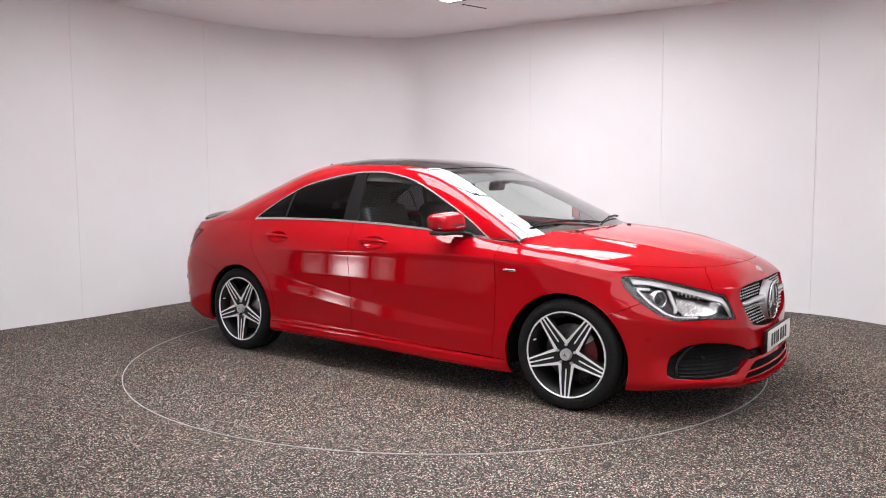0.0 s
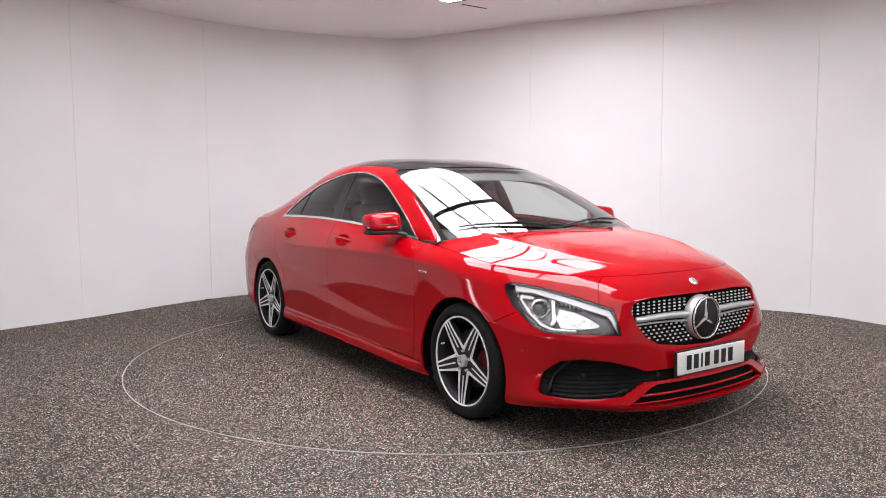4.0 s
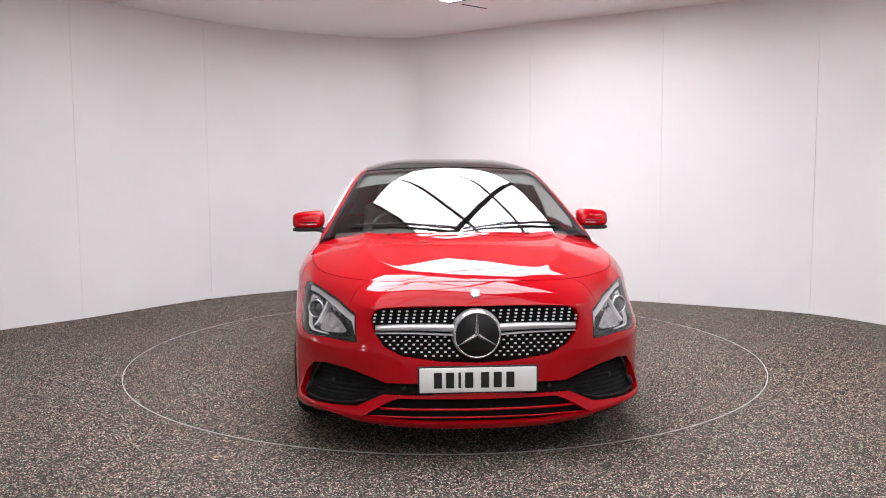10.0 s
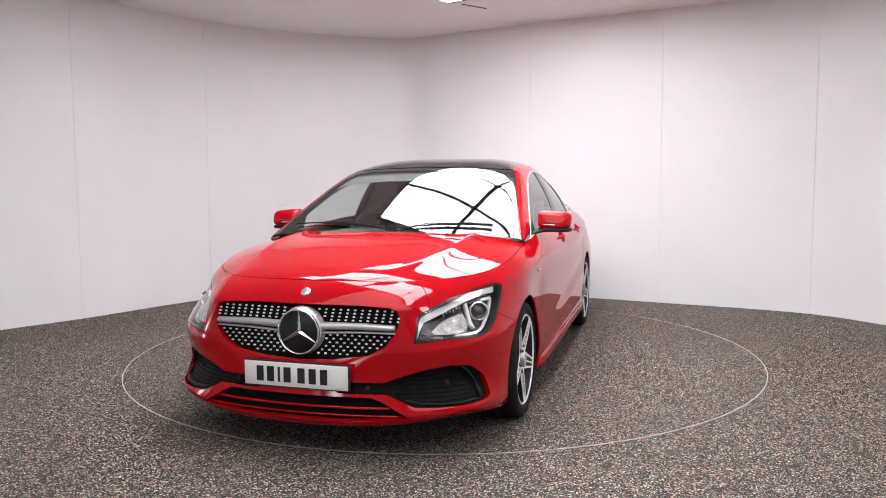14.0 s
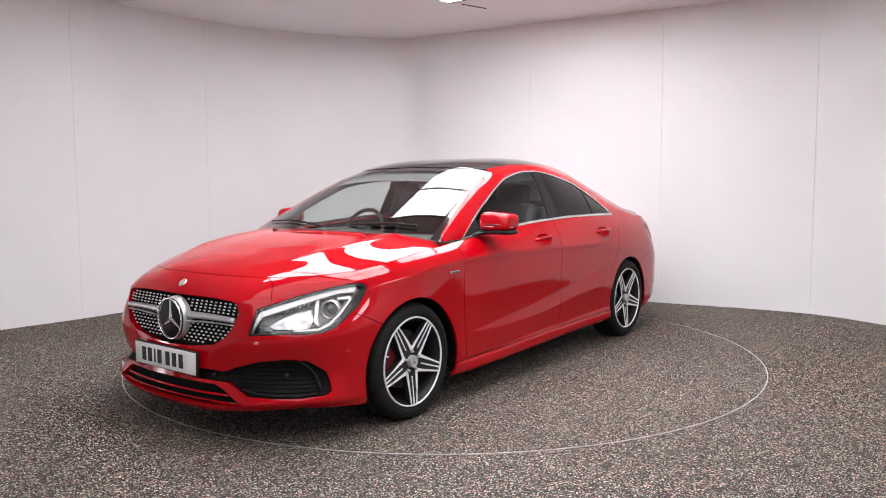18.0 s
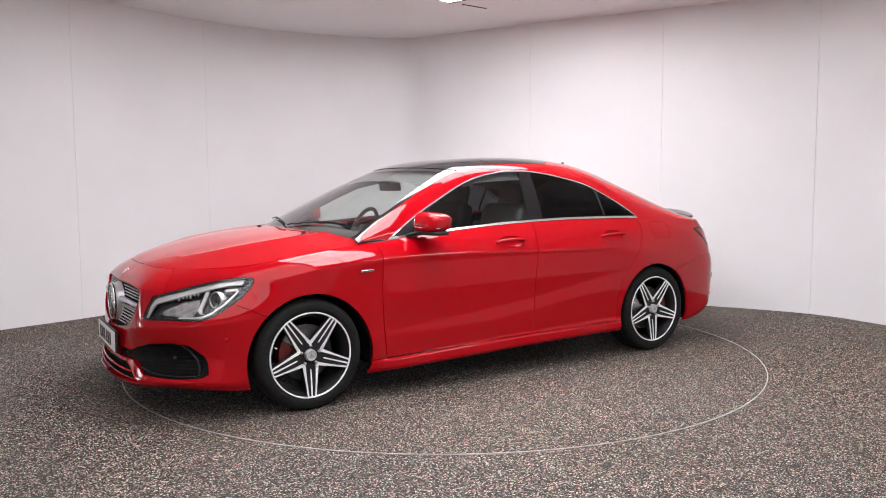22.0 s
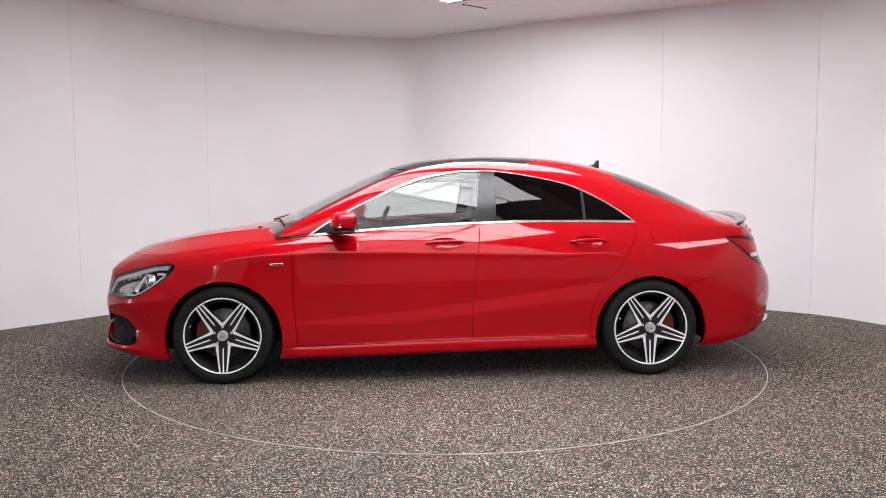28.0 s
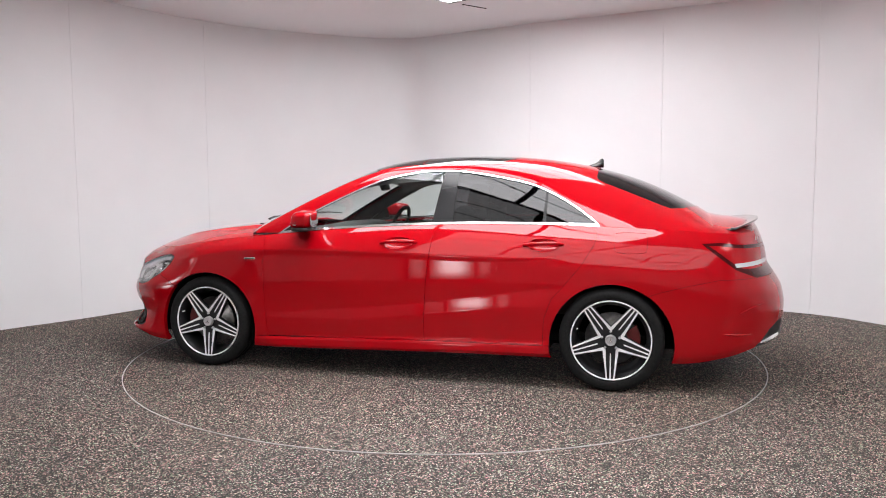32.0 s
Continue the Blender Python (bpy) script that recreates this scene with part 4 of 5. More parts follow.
def spoke_bm(kind):
    """One spoke, pointing up: its dark body, or the three machined ribs on it."""
    bm = bmesh.new()

    def depth(u):
        return -.006 - .016 * max(0, (.226 - u) / .17) ** 1.3

    def slab(poly, lo, hi):
        top = [bm.verts.new((v, depth(u) + hi, u)) for u, v in poly]
        low = [bm.verts.new((v, depth(u) + lo, u)) for u, v in poly]
        n = len(poly)
        bm.faces.new(top), bm.faces.new(low[::-1])
        for i in range(n):
            bm.faces.new((top[i], top[(i + 1) % n], low[(i + 1) % n], low[i]))
    if kind == "body":
        slab([(.228, -.030), (.228, .030), (.16, .036), (.062, .050), (.03, .03), (.03, -.03), (.062, -.050), (.16, -.036)], -.032, -.003)
    else:
        for s in (1, -1):
            slab([(.231, s * .0165), (.231, s * .0255), (.15, s * .0345), (.0635, s * .0465), (.046, s * .0335), (.060, s * .0285), (.10, s * .0275), (.16, s * .0235)], -.006, 0)
        slab([(.228, -.0045), (.228, .0045), (.082, .0036), (.078, 0), (.082, -.0036)], -.006, -.0005)
    bmesh.ops.recalc_face_normals(bm, faces=bm.faces)
    return bm


HUB_GREY = material("hub_grey", (.50, .50, .51), .35, .3)


def build_wheel():
    wheel = part("wheel", rim_bm(), ALLOY, car, "five-spoke black wheel with machined silver ribs")
    part("tyre", tyre_bm(), RUBBER, wheel, "black low-profile tyre")
    part("barrel", barrel_bm(), BLACK, wheel)
    for kind, mat, name in (("body", BLACK, "spoke"), ("ribs", ALLOY, "spoke_face")):
        base = spoke_bm(kind)
        me = None
        for k in range(5):
            if me is None:
                ob = part(name, base, mat, wheel, smooth=False)
                me = ob.data
            else:
                ob = new(name, me)
                ob.parent = wheel
            ob.rotation_euler = (0, radians(180 + 72 * k), 0)
    cap = lathe_bm([(0, -.004), (.02, -.004), (.0235, -.005), (.025, -.002), (.029, -.002), (.0315, -.007), (.033, -.03)], 32)
    part("hub_cap", cap, HUB_GREY, wheel, "silver hub cap")
    bm = bmesh.new()
    for k in range(3):
        prism_bm([(-.003, 0), (0, .0195), (.003, 0)], -.004, -.0018, "xz", bm)
        bmesh.ops.rotate(bm, verts=bm.verts, cent=(0, 0, 0), matrix=Matrix.Rotation(radians(120), 3, "Y"))
    part("cap_emblem", bm, CHROME, wheel, smooth=False)
    bolt = lathe_bm([(0, -.006), (.006, -.006), (.0075, -.010), (.0075, -.03)], 10)
    me = None
    for k in range(5):
        if me is None:
            ob = part("wheel_bolt", bolt, SILVER, wheel)
            me = ob.data
        else:
            ob = new("wheel_bolt", me)
            ob.parent = wheel
        a = radians(36 + 72 * k + 180)
        ob.location = (.054 * math.sin(a), -.004, .054 * math.cos(a))
    valve = lathe_bm([(0, .002), (.004, .002), (.0045, -.02)], 10)
    part("tyre_valve", moved_bm(valve, pose(.196, -.014, .060)), PIN, wheel, "small pale valve cap")
    return wheel


WHEEL_Y = .886
wheel = build_wheel()
wheel.matrix_basis = pose(FRONT_AXLE, WHEEL_Y, WHEEL_R - .004)
for m in (pose(REAR_AXLE, WHEEL_Y, WHEEL_R), pose(FRONT_AXLE, -WHEEL_Y, WHEEL_R - .004, 0, 0, 180), pose(REAR_AXLE, -WHEEL_Y, WHEEL_R, 0, 0, 180)):
    copy_thing(wheel, m)
for x, cx in ((FRONT_AXLE, 1), (REAR_AXLE, -1)):
    for s in (1, -1):
        bm = lathe_bm([(.05, .02), (.075, .02), (.078, 0), (.155, 0), (.157, -.006), (.155, -.024), (.05, -.024)], 48)
        moved(bm, Matrix.Translation((x, s * (WHEEL_Y - .085), WHEEL_R)) @ pose(0, 0, 0, 0, 0, 0 if s > 0 else 180))
        part("brake_disc", bm, DISC, car, "bare steel brake disc")
        bm = bmesh.new()
        poly = [(r * math.cos(a), r * math.sin(a)) for r, aa in ((.168, np.linspace(-.55, .55, 9)), (.095, np.linspace(.5, -.5, 9))) for a in aa]
        prism_bm([(x + cx * p * 1.0, WHEEL_R + q) for p, q in poly], s * (WHEEL_Y - .055), s * (WHEEL_Y - .115), "xz", bm)
        part("brake_caliper", bm, CALIPER, car, "red painted brake caliper", smooth=False)
        # wheel-arch liner
        bm = bmesh.new()
        n = 28
        rows = []
        for y in (.862, .50):
            rows.append([bm.verts.new((x - (.007 if cx > 0 else 0) + .375 * math.cos(a), s * y, .282 + .375 * math.sin(a))) for a in np.linspace(-.16, math.pi + .16, n)])
        for i in range(n - 1):
            bm.faces.new((rows[0][i], rows[0][i + 1], rows[1][i + 1], rows[1][i]))
        bm.faces.new(rows[1])
        part("arch_liner", bm, DARK, car, "black wheel-arch liner")

# ---- underside ----
bm = bmesh.new()
box_bm(0, 0, .225, 1.9, 1.66, .09, .02, 2, bm)
box_bm(1.86, 0, .23, .36, 1.3, .10, .02, 2, bm)
box_bm(-1.93, 0, .30, .4, 1.16, .12, .02, 2, bm)
box_bm(0, 0, .24, 3.9, .96, .10, .02, 2, bm)
part("underbody", bm, DARK, car, "dark underside")

# ---- mirrors ----
def mirror_bm(what):
    bm = bmesh.new()
    if what == "housing":
        bmesh.ops.create_uvsphere(bm, u_segments=32, v_segments=20, radius=1)
        for v in bm.verts:
            x, y, z = v.co
            k = (abs(x) ** 4.2 + abs(y) ** 4.2 + abs(z) ** 4.2) ** (1 / 4.2)
            x, y, z = x / k, y / k, z / k
            taper = 1 - .16 * (y + 1) / 2
            v.co = (.592 + .072 * x - .018 * y * .8 - .012 * z, .918 + .101 * y, 1.010 + .060 * z * taper - .004 * y)
            if v.co.z < .960:
                v.co.z = .960
    elif what == "base":
        # a flat tray under the housing, with an arm to the door
        bmesh.ops.create_uvsphere(bm, u_segments=28, v_segments=12, radius=1)
        for v in bm.verts:
            x, y, z = v.co
            k = (abs(x) ** 4 + abs(y) ** 4 + abs(z) ** 4) ** .25
            x, y, z = x / k, y / k, z / k
            v.co = (.596 + .068 * x - .0144 * y, .918 + .102 * y, .950 + .015 * z - .002 * y)
        tube_bm([(.69, .77, .922), (.67, .80, .935), (.64, .84, .945), (.61, .90, .950)], .034, 14, bm, squash=.36)
    elif what == "glass":
        bmesh.ops.create_circle(bm, cap_ends=True, segments=24, radius=1)
        for v in bm.verts:
            a, b = v.co.x, v.co.y
            k = (abs(a) ** 4 + abs(b) ** 4) ** .25 or 1
            v.co = (.522 - .016 * a / k * .8, .919 + .083 * a / k, 1.008 + .042 * b / k)
        bmesh.ops.translate(bm, verts=bm.verts, vec=(-.001, 0, 0))
    else:
        lift, r = (.004, .0035) if what == "strip" else (.018, .0032)
        pts = [(.657, .85, .980), (.652, .90, .978), (.64, .96, .976), (.615, .998, .975), (.585, 1.010, .975)]
        tube_bm([(x + .016, y + .010, z + lift) for x, y, z in pts], r, 8, bm)
    return bm


mirrors = both_sides("door_mirror", lambda: mirror_bm("housing"), PAINT, "red door mirror on a black foot")
both_sides("mirror_foot", lambda: mirror_bm("base"), BLACK, "black mirror foot", mirrors)
both_sides("mirror_glass", lambda: mirror_bm("glass"), CHROME, "mirror glass", mirrors)
both_sides("indicator", lambda: mirror_bm("strip"), SILVER, "thin pale indicator strip", mirrors)
both_sides("indicator_edge", lambda: mirror_bm("edge"), BLACK_GLOSS, "gloss black indicator edge", mirrors)

# ---- door handles ----
for x, own in ((-.03, doors), (-.945, rear_doors)):
    def dish(x=x):
        bm = bmesh.new()
        rings = []
        for r in (1.0, .93, .84, .7, .5, .25):
            ring = []
            for k in range(28):
                a = 2 * math.pi * k / 28
                p, n = side_at(x + .093 * r * math.copysign(abs(math.cos(a)) ** .8, math.cos(a)), (.862 if x > -.5 else .864) + .0365 * r * math.sin(a))
                ring.append(bm.verts.new(p - n * (.001 + .026 * (1 - r**2.4))))
            rings.append(ring)
        for a, b in zip(rings, rings[1:]):
            for k in range(28):
                bm.faces.new((a[k], a[(k + 1) % 28], b[(k + 1) % 28], b[k]))
        bm.faces.new(rings[-1])
        bmesh.ops.recalc_face_normals(bm, faces=bm.faces)
        return bm
    both_sides("handle_bowl", dish, PAINT, "", own)

    def grip(x=x):
        p0, n0 = side_at(x, .866)
        pts = []
        for t in np.linspace(-1, 1, 13):
            p, n = side_at(x + .118 * t, .866 + .004 * t * -1)
            pts.append(p + n * (.022 - .024 * t**4))
        return tube_bm(pts, lambda t: .0115 - .003 * abs(2 * t - 1) ** 3, 12, squash=1.0)
    both_sides("door_handle", grip, PAINT, "red door handle", own)


# ---- badges ----
def wing_badge(inner_bar):
    p, n = side_at(1.006, .748)
    bm = box_bm(0, 0, 0, .080 if not inner_bar else .066, .006 if not inner_bar else .008, .013 if not inner_bar else .006, .0025, 2)
    return moved(bm, facing(p + n * .002, n) @ pose(0, 0, 0, 0, 2, 0))


badges = both_sides("wing_badge", lambda: wing_badge(False), CHROME, "small silver badge on the front wing", wings)
both_sides("badge_bar", lambda: wing_badge(True), BLACK, "dark badge lettering bar", badges)

# ---- the nose: emblem, grille bar, pins, number plate ----
STAR = Vector((2.212, 0, .568))
bm = bmesh.new()
tube_bm([STAR + Vector((0, .101 * math.cos(a), .101 * math.sin(a))) for a in np.linspace(0, 2 * math.pi, 49)[:-1]], .0046, 10, bm, closed=True)
emblem = part("front_emblem", bm, CHROME, car, "round chrome emblem with three rays on black")
bm = lathe_bm([(0, -.010), (.099, -.010), (.101, -.03), (.101, -.05)], 40)
part("emblem_disc", moved(bm, facing(STAR, (1, 0, 0))), BLACK, emblem, "gloss black disc")
bm = bmesh.new()
for a in (90, 210, 330):
    d, e = Vector((0, math.cos(radians(a)), math.sin(radians(a)))), Vector((0, -math.sin(radians(a)), math.cos(radians(a))))
    base = STAR + Vector((-.008, 0, 0))
    ridge = [bm.verts.new(base + Vector((.012, 0, 0))), bm.verts.new(base + d * .097 + Vector((.004, 0, 0)))]
    for s in (1, -1):
        w = [bm.verts.new(base + e * s * .0095 + d * .009), bm.verts.new(base + d * .097 + e * s * .002)]
        bm.faces.new((ridge[0], ridge[1], w[1], w[0]) if s > 0 else (ridge[0], w[0], w[1], ridge[1]))
        m0 = bm.verts.new(base - d * .0)
        bm.faces.new((ridge[0], w[0], m0))
bmesh.ops.recalc_face_normals(bm, faces=bm.faces)
part("emblem_rays", bm, CHROME, emblem, smooth=False)
# collar and wings of the grille bar
bm = lathe_bm([(.102, -.05), (.1035, -.006), (.1055, -.008), (.109, -.022), (.114, -.05)], 48)
bar = part("grille_bar", moved(bm, facing(STAR + Vector((-.004, 0, 0)), (1, 0, 0))), SILVER, bumper, "satin silver grille bar")


def bar_wing(zlo, zhi, proud):
    """One blade of the bar, from the emblem out to the grille's end, with a rounded front."""
    bm = bmesh.new()
    rows = []
    for k in np.linspace(0, 1, 15):
        y = .10 + .352 * k
        lift = .004 * math.sin(math.pi * k)
        z0, z1 = zlo(k), zhi(k)
        row = []
        for q in np.linspace(0, 1, 7):
            z = z0 + (z1 - z0) * q
            p, n = nose_at(min(y, .47), .57)
            row.append(bm.verts.new((p.x - .026 + proud * math.sin(math.pi * (.08 + .84 * q)) ** .6, y, z + lift)))
        rows.append(row)
    for a, b in zip(rows, rows[1:]):
        for q in range(6):
            bm.faces.new((a[q], a[q + 1], b[q + 1], b[q]))
        bm.faces.new((a[6], a[0], b[0], b[6]))
    bm.faces.new([r for r in rows[-1]])
    bmesh.ops.recalc_face_normals(bm, faces=bm.faces)
    return bm


both_sides("bar_blade", lambda: bar_wing(lambda k: .575 + .006 * k, lambda k: .613 - .003 * k, .028), SILVER, "satin silver upper blade", [bar, bar])
both_sides("bar_blade", lambda: bar_wing(lambda k: .557 + .012 * k, lambda k: .569 + .009 * k, .026), SILVER, "satin silver lower blade", [bar, bar])

# chrome pins over the black grille
bm = bmesh.new()
shrunk = inset(GRILLE[1:-1] + [(-.46, .446), (-.46, .69)], .007)
for lo, hi, rows in ((.622, .683, 5), (.455, .555, 7)):
    for r in range(rows):
        z = lo + (hi - lo) * r / (rows - 1)
        for c in range(-14, 15):
            y = (c + (.5 * (r % 2) if rows == 7 else .08 * r)) * .0352
            if inside(shrunk, abs(y), z) and (y * y + (z - .568) ** 2) > .122**2:
                p, n = nose_at(abs(y), z)
                # the bar's own strip stays free
                box_bm(p.x - .020, y, z, .008, .0122, .0078, .0027, 2, bm=bm)
pins = part("grille_pin_field", bm, PIN, bumper, "rows of small chrome pins", smooth=False)
tagged(pins, kind="stuff")

bm = box_bm(2.236, 0, .375, .014, .532, .122, .003)
plate_back = part("plate_holder", bm, BLACK, car, "black number plate holder")
bm = box_bm(2.247, 0, .376, .006, .518, .110, .002)
plate = part("number_plate", bm, PLATE, car, "white number plate with dark bars")
for y in (-.178, -.125, -.082, -.040, .030, .086, .142):
    w = .012 if abs(y + .082) < .001 else .036
    part("plate_bar", box_bm(2.2506, y, .376, .003, w, .070, .002), INK, plate, smooth=False)
# small round badge under the bonnet's edge
p, n = nose_at(0, .742)
bm = lathe_bm([(0, .006), (.018, .006), (.022, .004), (.024, 0)], 24)
part("nose_badge", moved(bm, facing(p, (n.x, 0, n.z))), CHROME, car, "small round silver badge")

# lower splitter blade and sensors
for z, mat, r in ((.238, PAINT, .006), (.205, PAINT, .004)):
    pts = []
    w = .435 if z > .22 else .485
    for y in np.linspace(-w, w, 31):
        p, n = nose_at(abs(y), z)
        pts.append((p.x - .012, y, z + .002))
    part("splitter_blade", tube_bm(pts, r, 8), mat, bumper, "thin red splitter blade" if z > .22 else "thin red splitter edge")
for y, z, o in ((.33, .33, -.02), (.665, .335, -.024)):
    for s in (1, -1):
        p, n = nose_at(y, z)
        q = p + n * o
        bm = lathe_bm([(0, .004), (.010, .004), (.0125, 0), (.0125, -.02)], 20)
        part("parking_sensor", moved(bm, facing((q.x, s * q.y, q.z), (n.x, s * n.y, n.z))), BLACK, bumper)
for s in (1, -1):
    p, n = side_at(1.80, .435)
    bm = lathe_bm([(0, .0015), (.010, .0015), (.0125, 0), (.0125, -.01)], 20)
    part("parking_sensor", moved(bm, facing((p.x, s * p.y, p.z), (n.x, s * n.y, n.z))), PAINT, bumper)
# a dark upright fin stands in the outer end of each side intake, with a flat blade along its floor
def intake_fin(points, r, squash, back=.014):
    pts = []
    for y, z in points:
        p, n = nose_at(y, z)
        pts.append(p - n * back)
    return tube_bm(pts, r, 8, squash=squash)


both_sides("intake_fin", lambda: intake_fin([(.715, .405), (.738, .375), (.762, .335), (.783, .295), (.797, .262)], .011, .5), BLACK, "black upright intake fin", [bumper, bumper])
both_sides("intake_blade", lambda: intake_fin([(.50, .277), (.57, .262), (.65, .257), (.73, .255), (.79, .258)], .006, .6), BLACK, "black intake blade", [bumper, bumper])
for z in (.272, .288, .304, .320, .336, .352, .368, .384):
    span = [y for y in np.linspace(.42, .80, 60) if inside(inset(INTAKE, .012), y, z)]
    both_sides("intake_slat", lambda: intake_fin([(y, z) for y in np.linspace(span[0], span[-1], 9)], .0022, .8, .025), DARK, "", [bumper, bumper])
# fins of the lower intake
bm = bmesh.new()
for z in (.262, .251, .272):
    pts = [(nose_at(abs(y), z)[0].x - .038, y, z) for y in np.linspace(-.36, .36, 15)]
    tube_bm(pts, .0025, 6, bm)
part("intake_fins", bm, BLACK, bumper)

# ---- inside the headlights ----
def lamp_at(a, z):
    """The place on the headlight's face at u and height z."""
    c, s = math.cos(radians(50)), math.sin(radians(50))
    uu = LOWER[:, :90, 0] * c - LOWER[:, :90, 1] * s
    i, j = np.unravel_index(np.argmin((uu - a) ** 2 + (LOWER[:, :90, 2] - z) ** 2), uu.shape)
    return Vector(LOWER[i, j])


lamps = [o for o in car.children if o.name.startswith("headlight")]
rim_sheet = cut["headlight"].copy()
face = lamp_cookie(rim_sheet, inset(HEADLIGHT, .010))
bars = {"top": [(.958, .545), (.928, .597), (.906, .622), (.84, .641), (.75, .667), (.65, .692), (.55, .712), (.48, .714), (.472, .740), (.55, .735), (.65, .714), (.75, .690), (.85, .664), (.918, .643), (.944, .602), (.966, .550)],
        "chamber": [(.685, .653), (.76, .641), (.83, .612), (.872, .585), (.862, .574), (.78, .570), (.69, .572), (.668, .61)],
        "frame": [(.648, .690), (.664, .684), (.668, .60), (.655, .585), (.640, .583), (.652, .61)],
        "loop": [(.76, .557), (.64, .558), (.588, .578), (.532, .629), (.492, .684), (.50, .700), (.56, .697), (.56, .688), (.508, .689), (.503, .684), (.543, .636), (.594, .588), (.643, .566), (.76, .564)]}
strips = {k: lamp_cookie(face, p) for k, p in bars.items()}
way = Vector((math.cos(radians(28)), math.sin(radians(28)), .10)).normalized()
for s, lamp in zip((1, -1), lamps):
    panel("bezel", rim_sheet, BEZEL, lamp, "black lamp bezel", offset=-.004, gap=0, depth=.04, mirror=s < 0)
    panel("light_guide", strips["top"], DRL, lamp, "white light guide strip", offset=-.014, gap=0, depth=.014, mirror=s < 0)
    panel("light_guide", strips["loop"], DRL, lamp, "white light guide strip", offset=-.024, gap=0, depth=.014, mirror=s < 0)
    panel("reflector", strips["chamber"], REFLECTOR, lamp, "bright faceted reflector chamber", offset=-.034, gap=0, depth=.012, mirror=s < 0)
    panel("lens_frame", strips["frame"], DRL, lamp, "bright curved frame beside the projector", offset=-.024, gap=0, depth=.016, mirror=s < 0)
    a, z, r = .603, .637, .043
    q = lamp_at(a, z) - way * .030
    m = facing((q.x, s * q.y, q.z), (way.x, s * way.y, way.z))
    part("lamp_ring", moved(lathe_bm([(r * .86, -.03), (r * .86, .004), (r * .95, .008), (r * 1.06, .002), (r * 1.10, -.03)], 40), m), CHROME, lamp, "chrome projector ring")
    part("projector", moved(lathe_bm([(0, .010), (r * .3, .008), (r * .6, .001), (r * .88, -.014)], 32), m), LENS_DARK, lamp, "glassy projector lens")
    for k in range(9):
        q = lamp_at(.700 + .014 * k, .664 - .0032 * k) - way * .026
        m = facing((q.x, s * q.y, q.z), (way.x, s * way.y, way.z))
        part("reflector_slat", box_bm(0, 0, 0, .006, .012, .016, .0015, 1, None, m), SILVER, lamp)

# ---- wipers, aerial, spoiler, exhaust ----
def lay(points, up):
    return [roof_at(x, y) + Vector((.35 * up, 0, up)) for x, y in points]


for y0, y1, x0, x1 in ((-.64, .0, .995, 1.145), (.03, .62, 1.14, 1.0)):
    pts = lay([(x0 + (x1 - x0) * t, y0 + (y1 - y0) * t) for t in np.linspace(0, 1, 14)], .007)
    wiper = part("wiper", tube_bm(pts, .0042, 8), BLACK, car, "black windscreen wiper")
    a = lay([(x0 + (x1 - x0) * t, y0 + (y1 - y0) * t) for t in np.linspace(.35, 1, 8)], .014)
    part("wiper_arm", tube_bm(a, lambda t: .004 + .002 * t, 8, squash=.6), BLACK, wiper)
bm = bmesh.new()
rows = []
for y in np.linspace(-.72, .72, 25):
    c = abs(y) / .72
    x = 1.155 - .15 * c**2
    rows.append([bm.verts.new((x + d, y, .945 - .035 * c**2 + h)) for d, h in ((.03, -.002), (0, .004), (-.06, .012))])
for a, b in zip(rows, rows[1:]):
    for q in range(2):
        bm.faces.new((a[q], b[q], b[q + 1], a[q + 1]))
part("cowl", bm, BLACK, car, "black plastic cowl below the windscreen")

HOOD = hood_surface()
for y in (-.40, .40):
    i, j = np.unravel_index(np.argmin((HOOD[:, :, 0] - 1.19) ** 2 + (HOOD[:, :, 1] - abs(y)) ** 2), HOOD.shape[:2])
    part("washer_nozzle", box_bm(HOOD[i, j, 0], y, HOOD[i, j, 2] + .004, .026, .020, .010, .004), BLACK, bonnet, "black washer nozzle")

bm = bmesh.new()
fin = [(-1.105, -.006), (-1.238, -.010), (-1.236, .046), (-1.229, .054), (-1.216, .052), (-1.190, .026), (-1.150, .012)]
base = roof_at(-1.19, 0)
prism_bm([(x, base.z + .004 + z) for x, z in fin], -.007, .007, "xz", bm)
bmesh.ops.bevel(bm, geom=list(bm.edges), offset=.003, segments=2, affect="EDGES")
part("roof_aerial", bm, BLACK_GLOSS, car, "black shark-fin roof aerial")

bm = bmesh.new()
rows = []
for k in np.linspace(-1, 1, 41):
    y = .645 * k
    c = abs(k)
    x = -2.175 + .155 * c**2.4
    z = .994 - .034 * c**2
    b = .048 * (1 - .55 * c**6)
    h = .020 * (1 - c**8) + .002
    rows.append([bm.verts.new(p) for p in ((x + .035, y, z - .004), (x, y, z + .006), (x - b * .6, y, z + h * .75), (x - b, y, z + h), (x - b - .002, y, z + h - .007), (x - b * .45, y, z - .004), (x + .01, y, z - .018))])
for a, b in zip(rows, rows[1:]):
    for q in range(7):
        bm.faces.new((a[q], a[(q + 1) % 7], b[(q + 1) % 7], b[q]))
bm.faces.new(rows[0]), bm.faces.new(rows[-1])
bmesh.ops.recalc_face_normals(bm, faces=bm.faces)
part("boot_spoiler", bm, BLACK_GLOSS, car, "slim gloss black boot spoiler")
# a black lip runs round the tail's lower edge, with a bright exhaust trim at each corner
def tail_line(lo, hi, lift, inward, row=0):
    pts = []
    for q in np.linspace(lo, hi, 14):
        j = int(round(q / 18 * (LOWER.shape[1] - 1)))
        p = Vector(LOWER[row, j])
        pts.append(p + Vector((inward, 0, lift)))
    return pts


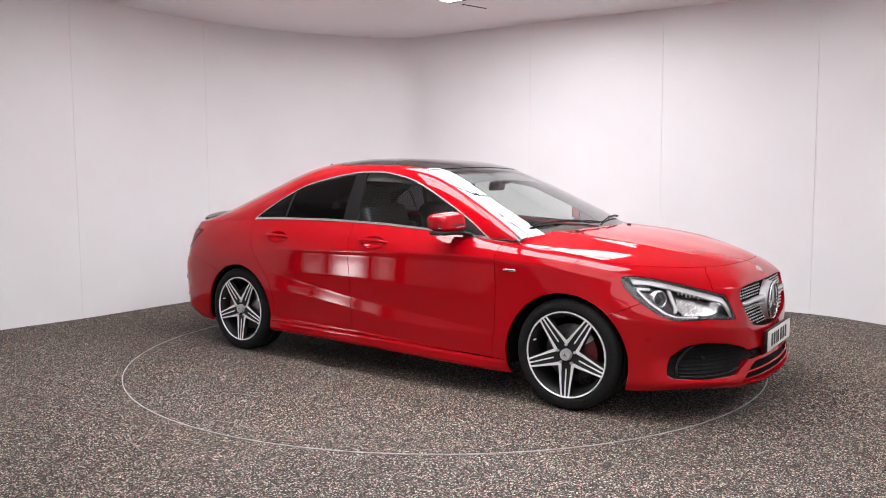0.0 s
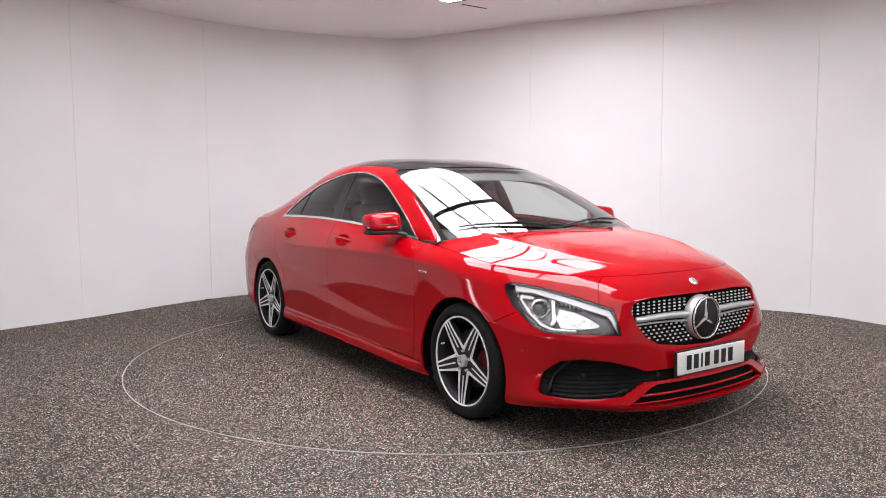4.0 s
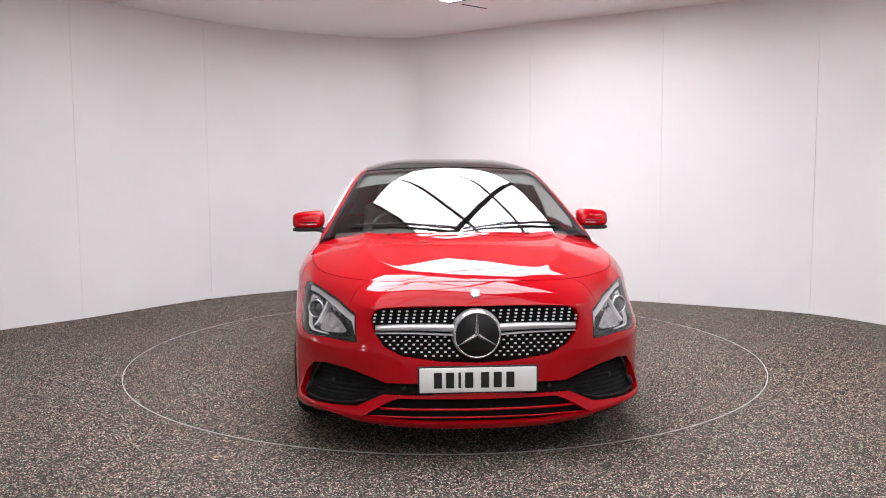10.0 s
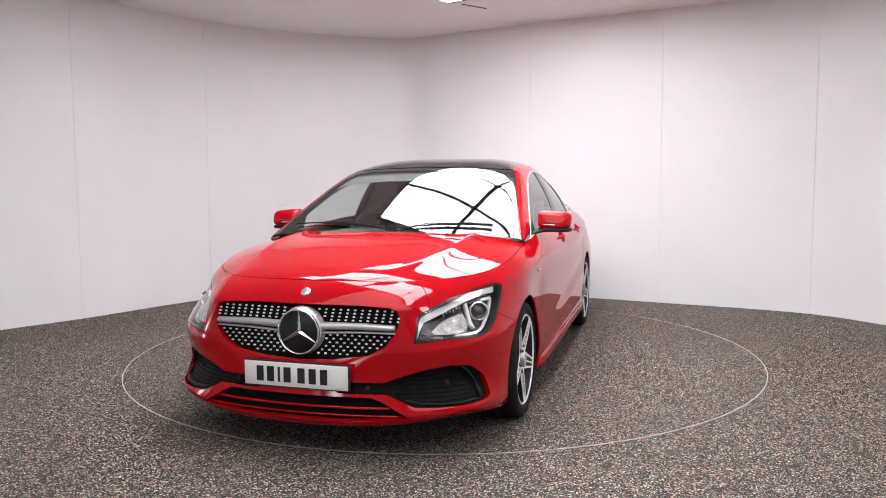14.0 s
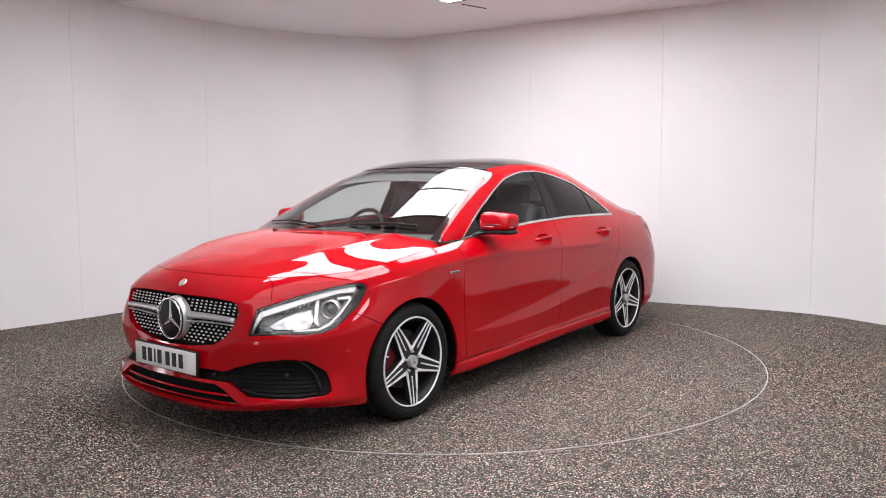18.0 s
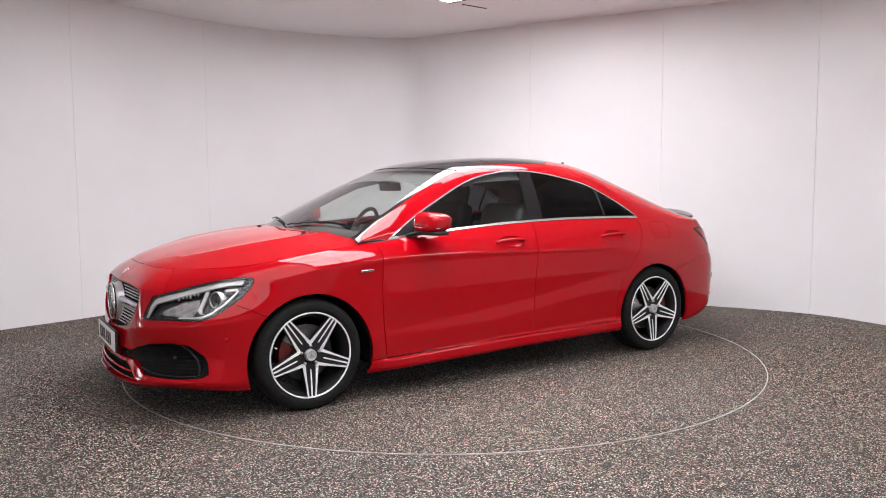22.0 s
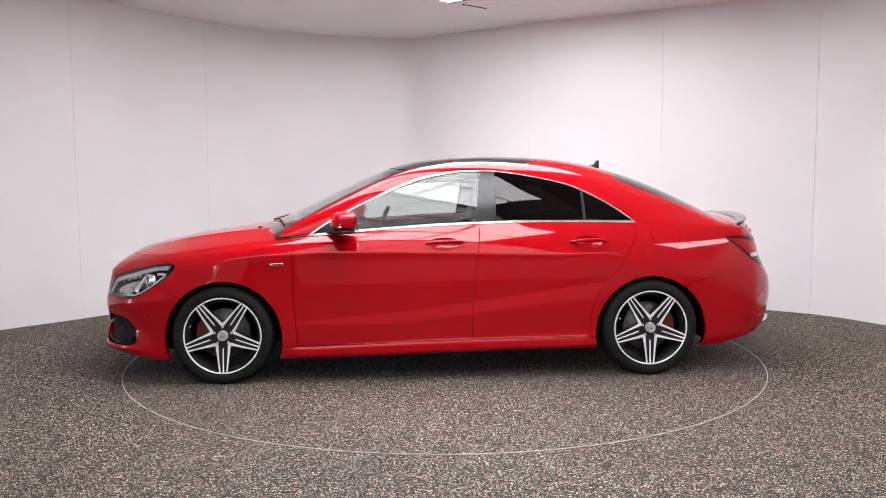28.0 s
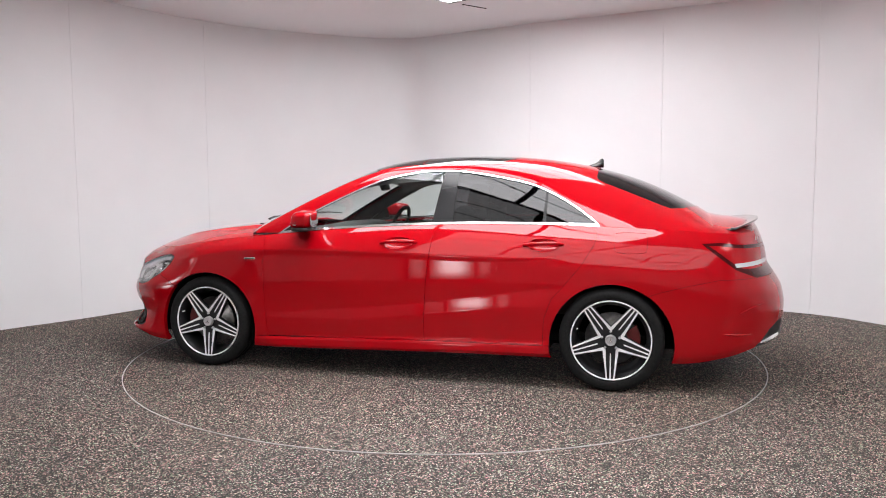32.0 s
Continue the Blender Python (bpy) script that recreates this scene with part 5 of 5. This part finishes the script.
both_sides("exhaust_trim", lambda: tube_bm(tail_line(15.15, 16.3, -.006, .002, 12), lambda t: .006 + .012 * math.sin(math.pi * t), 10), CHROME, "chrome exhaust trim")
both_sides("diffuser_lip", lambda: tube_bm(tail_line(14.9, 18, .010, .012), lambda t: .008 + .014 * min(1, t * 4), 10), BLACK, "black rear diffuser lip", [rear_bumper, rear_bumper])


FOLDS = ([(-2.20, .535), (-2.16, .524), (-2.12, .511), (-2.08, .494), (-2.055, .48)], [(-1.98, .372), (-2.03, .364), (-2.09, .360), (-2.14, .362)])


def fold_bm(line):
    pts = []
    for x, z in line:
        p, n = side_at(x, z)
        pts.append(p + n * .001)
    return tube_bm(pts, lambda t: .0015 + .0045 * math.sin(math.pi * t), 10)


for line in FOLDS:
    both_sides("bumper_fold", lambda: fold_bm(line), PAINT, "red folded edge in the bumper's corner", [rear_bumper, rear_bumper])
bm = bmesh.new()
for k in range(6):
    y = .50 - k * .028
    i, j = np.unravel_index(np.argmin((LOWER[:, 190:, 1] - y) ** 2 + (LOWER[:, 190:, 2] - .90) ** 2), LOWER[:, 190:, 1].shape)
    box_bm(LOWER[i, 190 + j, 0], y, .90, .006, .018, .022 if k != 3 else .004, .002, 1, bm)
part("boot_badge", bm, CHROME, boot_lid, "small chrome badge bars", smooth=False)


# ---- inside the cabin ----
def soft_box(x, y, z, sx, sy, sz, bevel, m=None):
    return box_bm(0, 0, 0, sx, sy, sz, bevel, 4, m=Matrix.Translation((x, y, z)) @ (m or Matrix()))


def build_interior():
    bm = bmesh.new()
    box_bm(-.35, 0, .30, 2.6, 1.5, .06, .01, 2, bm)
    cabin = part("cabin_floor", bm, DARK, car, "dark cabin floor")
    bm = bmesh.new()
    rows = []
    for y in np.linspace(-.74, .74, 25):
        c = abs(y) / .74
        hump = .035 * math.exp(-((y + .37) / .2) ** 2)
        x0 = 1.06 - .16 * c**2
        rows.append([bm.verts.new(p) for p in ((x0, y, .90 - .02 * c), (x0 - .22, y, .925 - .01 * c + hump * .5), (x0 - .40, y, .915 + hump), (x0 - .46, y, .88 + hump), (x0 - .44, y, .78), (x0 - .36, y, .62), (x0 - .30, y, .40))])
    for a, b in zip(rows, rows[1:]):
        for q in range(6):
            bm.faces.new((a[q], a[q + 1], b[q + 1], b[q]))
    bmesh.ops.recalc_face_normals(bm, faces=bm.faces)
    part("dashboard", bm, LEATHER, car, "black dashboard")
    bm = tube_bm([(.18 * math.cos(a), 0, .18 * math.sin(a)) for a in np.linspace(0, 2 * math.pi, 33)[:-1]], .015, 10, closed=True)
    box_bm(0, 0, 0, .34, .022, .05, .01, 2, bm)
    box_bm(0, 0, -.07, .05, .022, .16, .01, 2, bm)
    box_bm(0, .005, 0, .13, .05, .11, .02, 2, bm)
    steer = part("steering_wheel", moved(bm, Matrix.Translation((.40, -.37, .885)) @ pose(0, 0, 0, 0, -24, 0) @ pose(0, 0, 0, 0, 0, 90)), LEATHER, car, "black leather steering wheel")
    bm = tube_bm([(.40, -.37, .885), (.60, -.37, .80)], .035, 12)
    part("steering_column", bm, BLACK, car)
    for s in (1, -1):
        lean = pose(0, 0, 0, 0, -20, 0)
        seat = part("front_seat", soft_box(-.02, s * .37, .50, .54, .50, .16, .05), LEATHER, car, "black leather front seat")
        bm = soft_box(-.30, s * .37, .80, .14, .48, .60, .055, lean)
        box_bm(0, .205, -.05, .20, .07, .44, .03, 3, bm, Matrix.Translation((-.28, s * .37, .78)) @ lean)
        box_bm(0, -.205, -.05, .20, .07, .44, .03, 3, bm, Matrix.Translation((-.28, s * .37, .78)) @ lean)
        part("backrest", bm, LEATHER, seat)
        part("headrest", soft_box(-.435, s * .37, 1.135, .10, .27, .19, .045, pose(0, 0, 0, 0, -12, 0)), LEATHER, seat)
        bm = tube_bm([(-.40, s * .37 + .05, 1.0), (-.425, s * .37 + .05, 1.09)], .006, 8)
        tube_bm([(-.40, s * .37 - .05, 1.0), (-.425, s * .37 - .05, 1.09)], .006, 8, bm)
        part("headrest_post", bm, CHROME, seat)
    bench = part("rear_bench", soft_box(-1.02, 0, .50, .50, 1.30, .18, .05), LEATHER, car, "black leather rear bench")
    part("backrest", soft_box(-1.32, 0, .77, .16, 1.28, .52, .05, pose(0, 0, 0, 0, -24, 0)), LEATHER, bench)
    for y in (-.38, .38):
        part("headrest", soft_box(-1.45, y, 1.02, .09, .24, .13, .035), LEATHER, bench)
    part("parcel_shelf", box_bm(-1.68, 0, .955, .44, 1.2, .03, .01), DARK, car, "black parcel shelf")
    bm = soft_box(.37, 0, 1.215, .03, .23, .062, .014, pose(0, 0, 0, 0, 12, 8))
    mirror = part("rear_view_mirror", bm, BLACK, car, "black interior mirror")
    part("mirror_stem", tube_bm([(.38, 0, 1.22), (.41, 0, 1.26)], .012, 8), BLACK, mirror)
    part("sensor_pod", soft_box(.40, 0, 1.262, .10, .11, .035, .012, pose(0, 0, 0, 0, 24, 0)), BLACK, mirror)
    # roof lining and pillar trims
    bm = bmesh.new()
    g = HOUSE[18:, 38:118]
    vs = [[bm.verts.new((p[0], p[1] * .965, p[2] - .022)) for p in r] for r in g[:, ::4]]
    for a, b in zip(vs, vs[1:]):
        for q in range(len(a) - 1):
            bm.faces.new((a[q], a[q + 1], b[q + 1], b[q]))
    geom = bmesh.ops.mirror(bm, geom=bm.verts[:] + bm.edges[:] + bm.faces[:], axis="Y", merge_dist=-1)
    part("roof_lining", bm, LINING, car, "grey fabric roof lining")


build_interior()


def motions():
    rows = [(t, Matrix.Rotation(radians(a), 4, "Z")) for t, a in TURN]
    walk(turntable, rows)
    walk(car, [(t, m @ Matrix.Translation((*CAR_OFFSET, 0))) for t, m in rows])


motions()
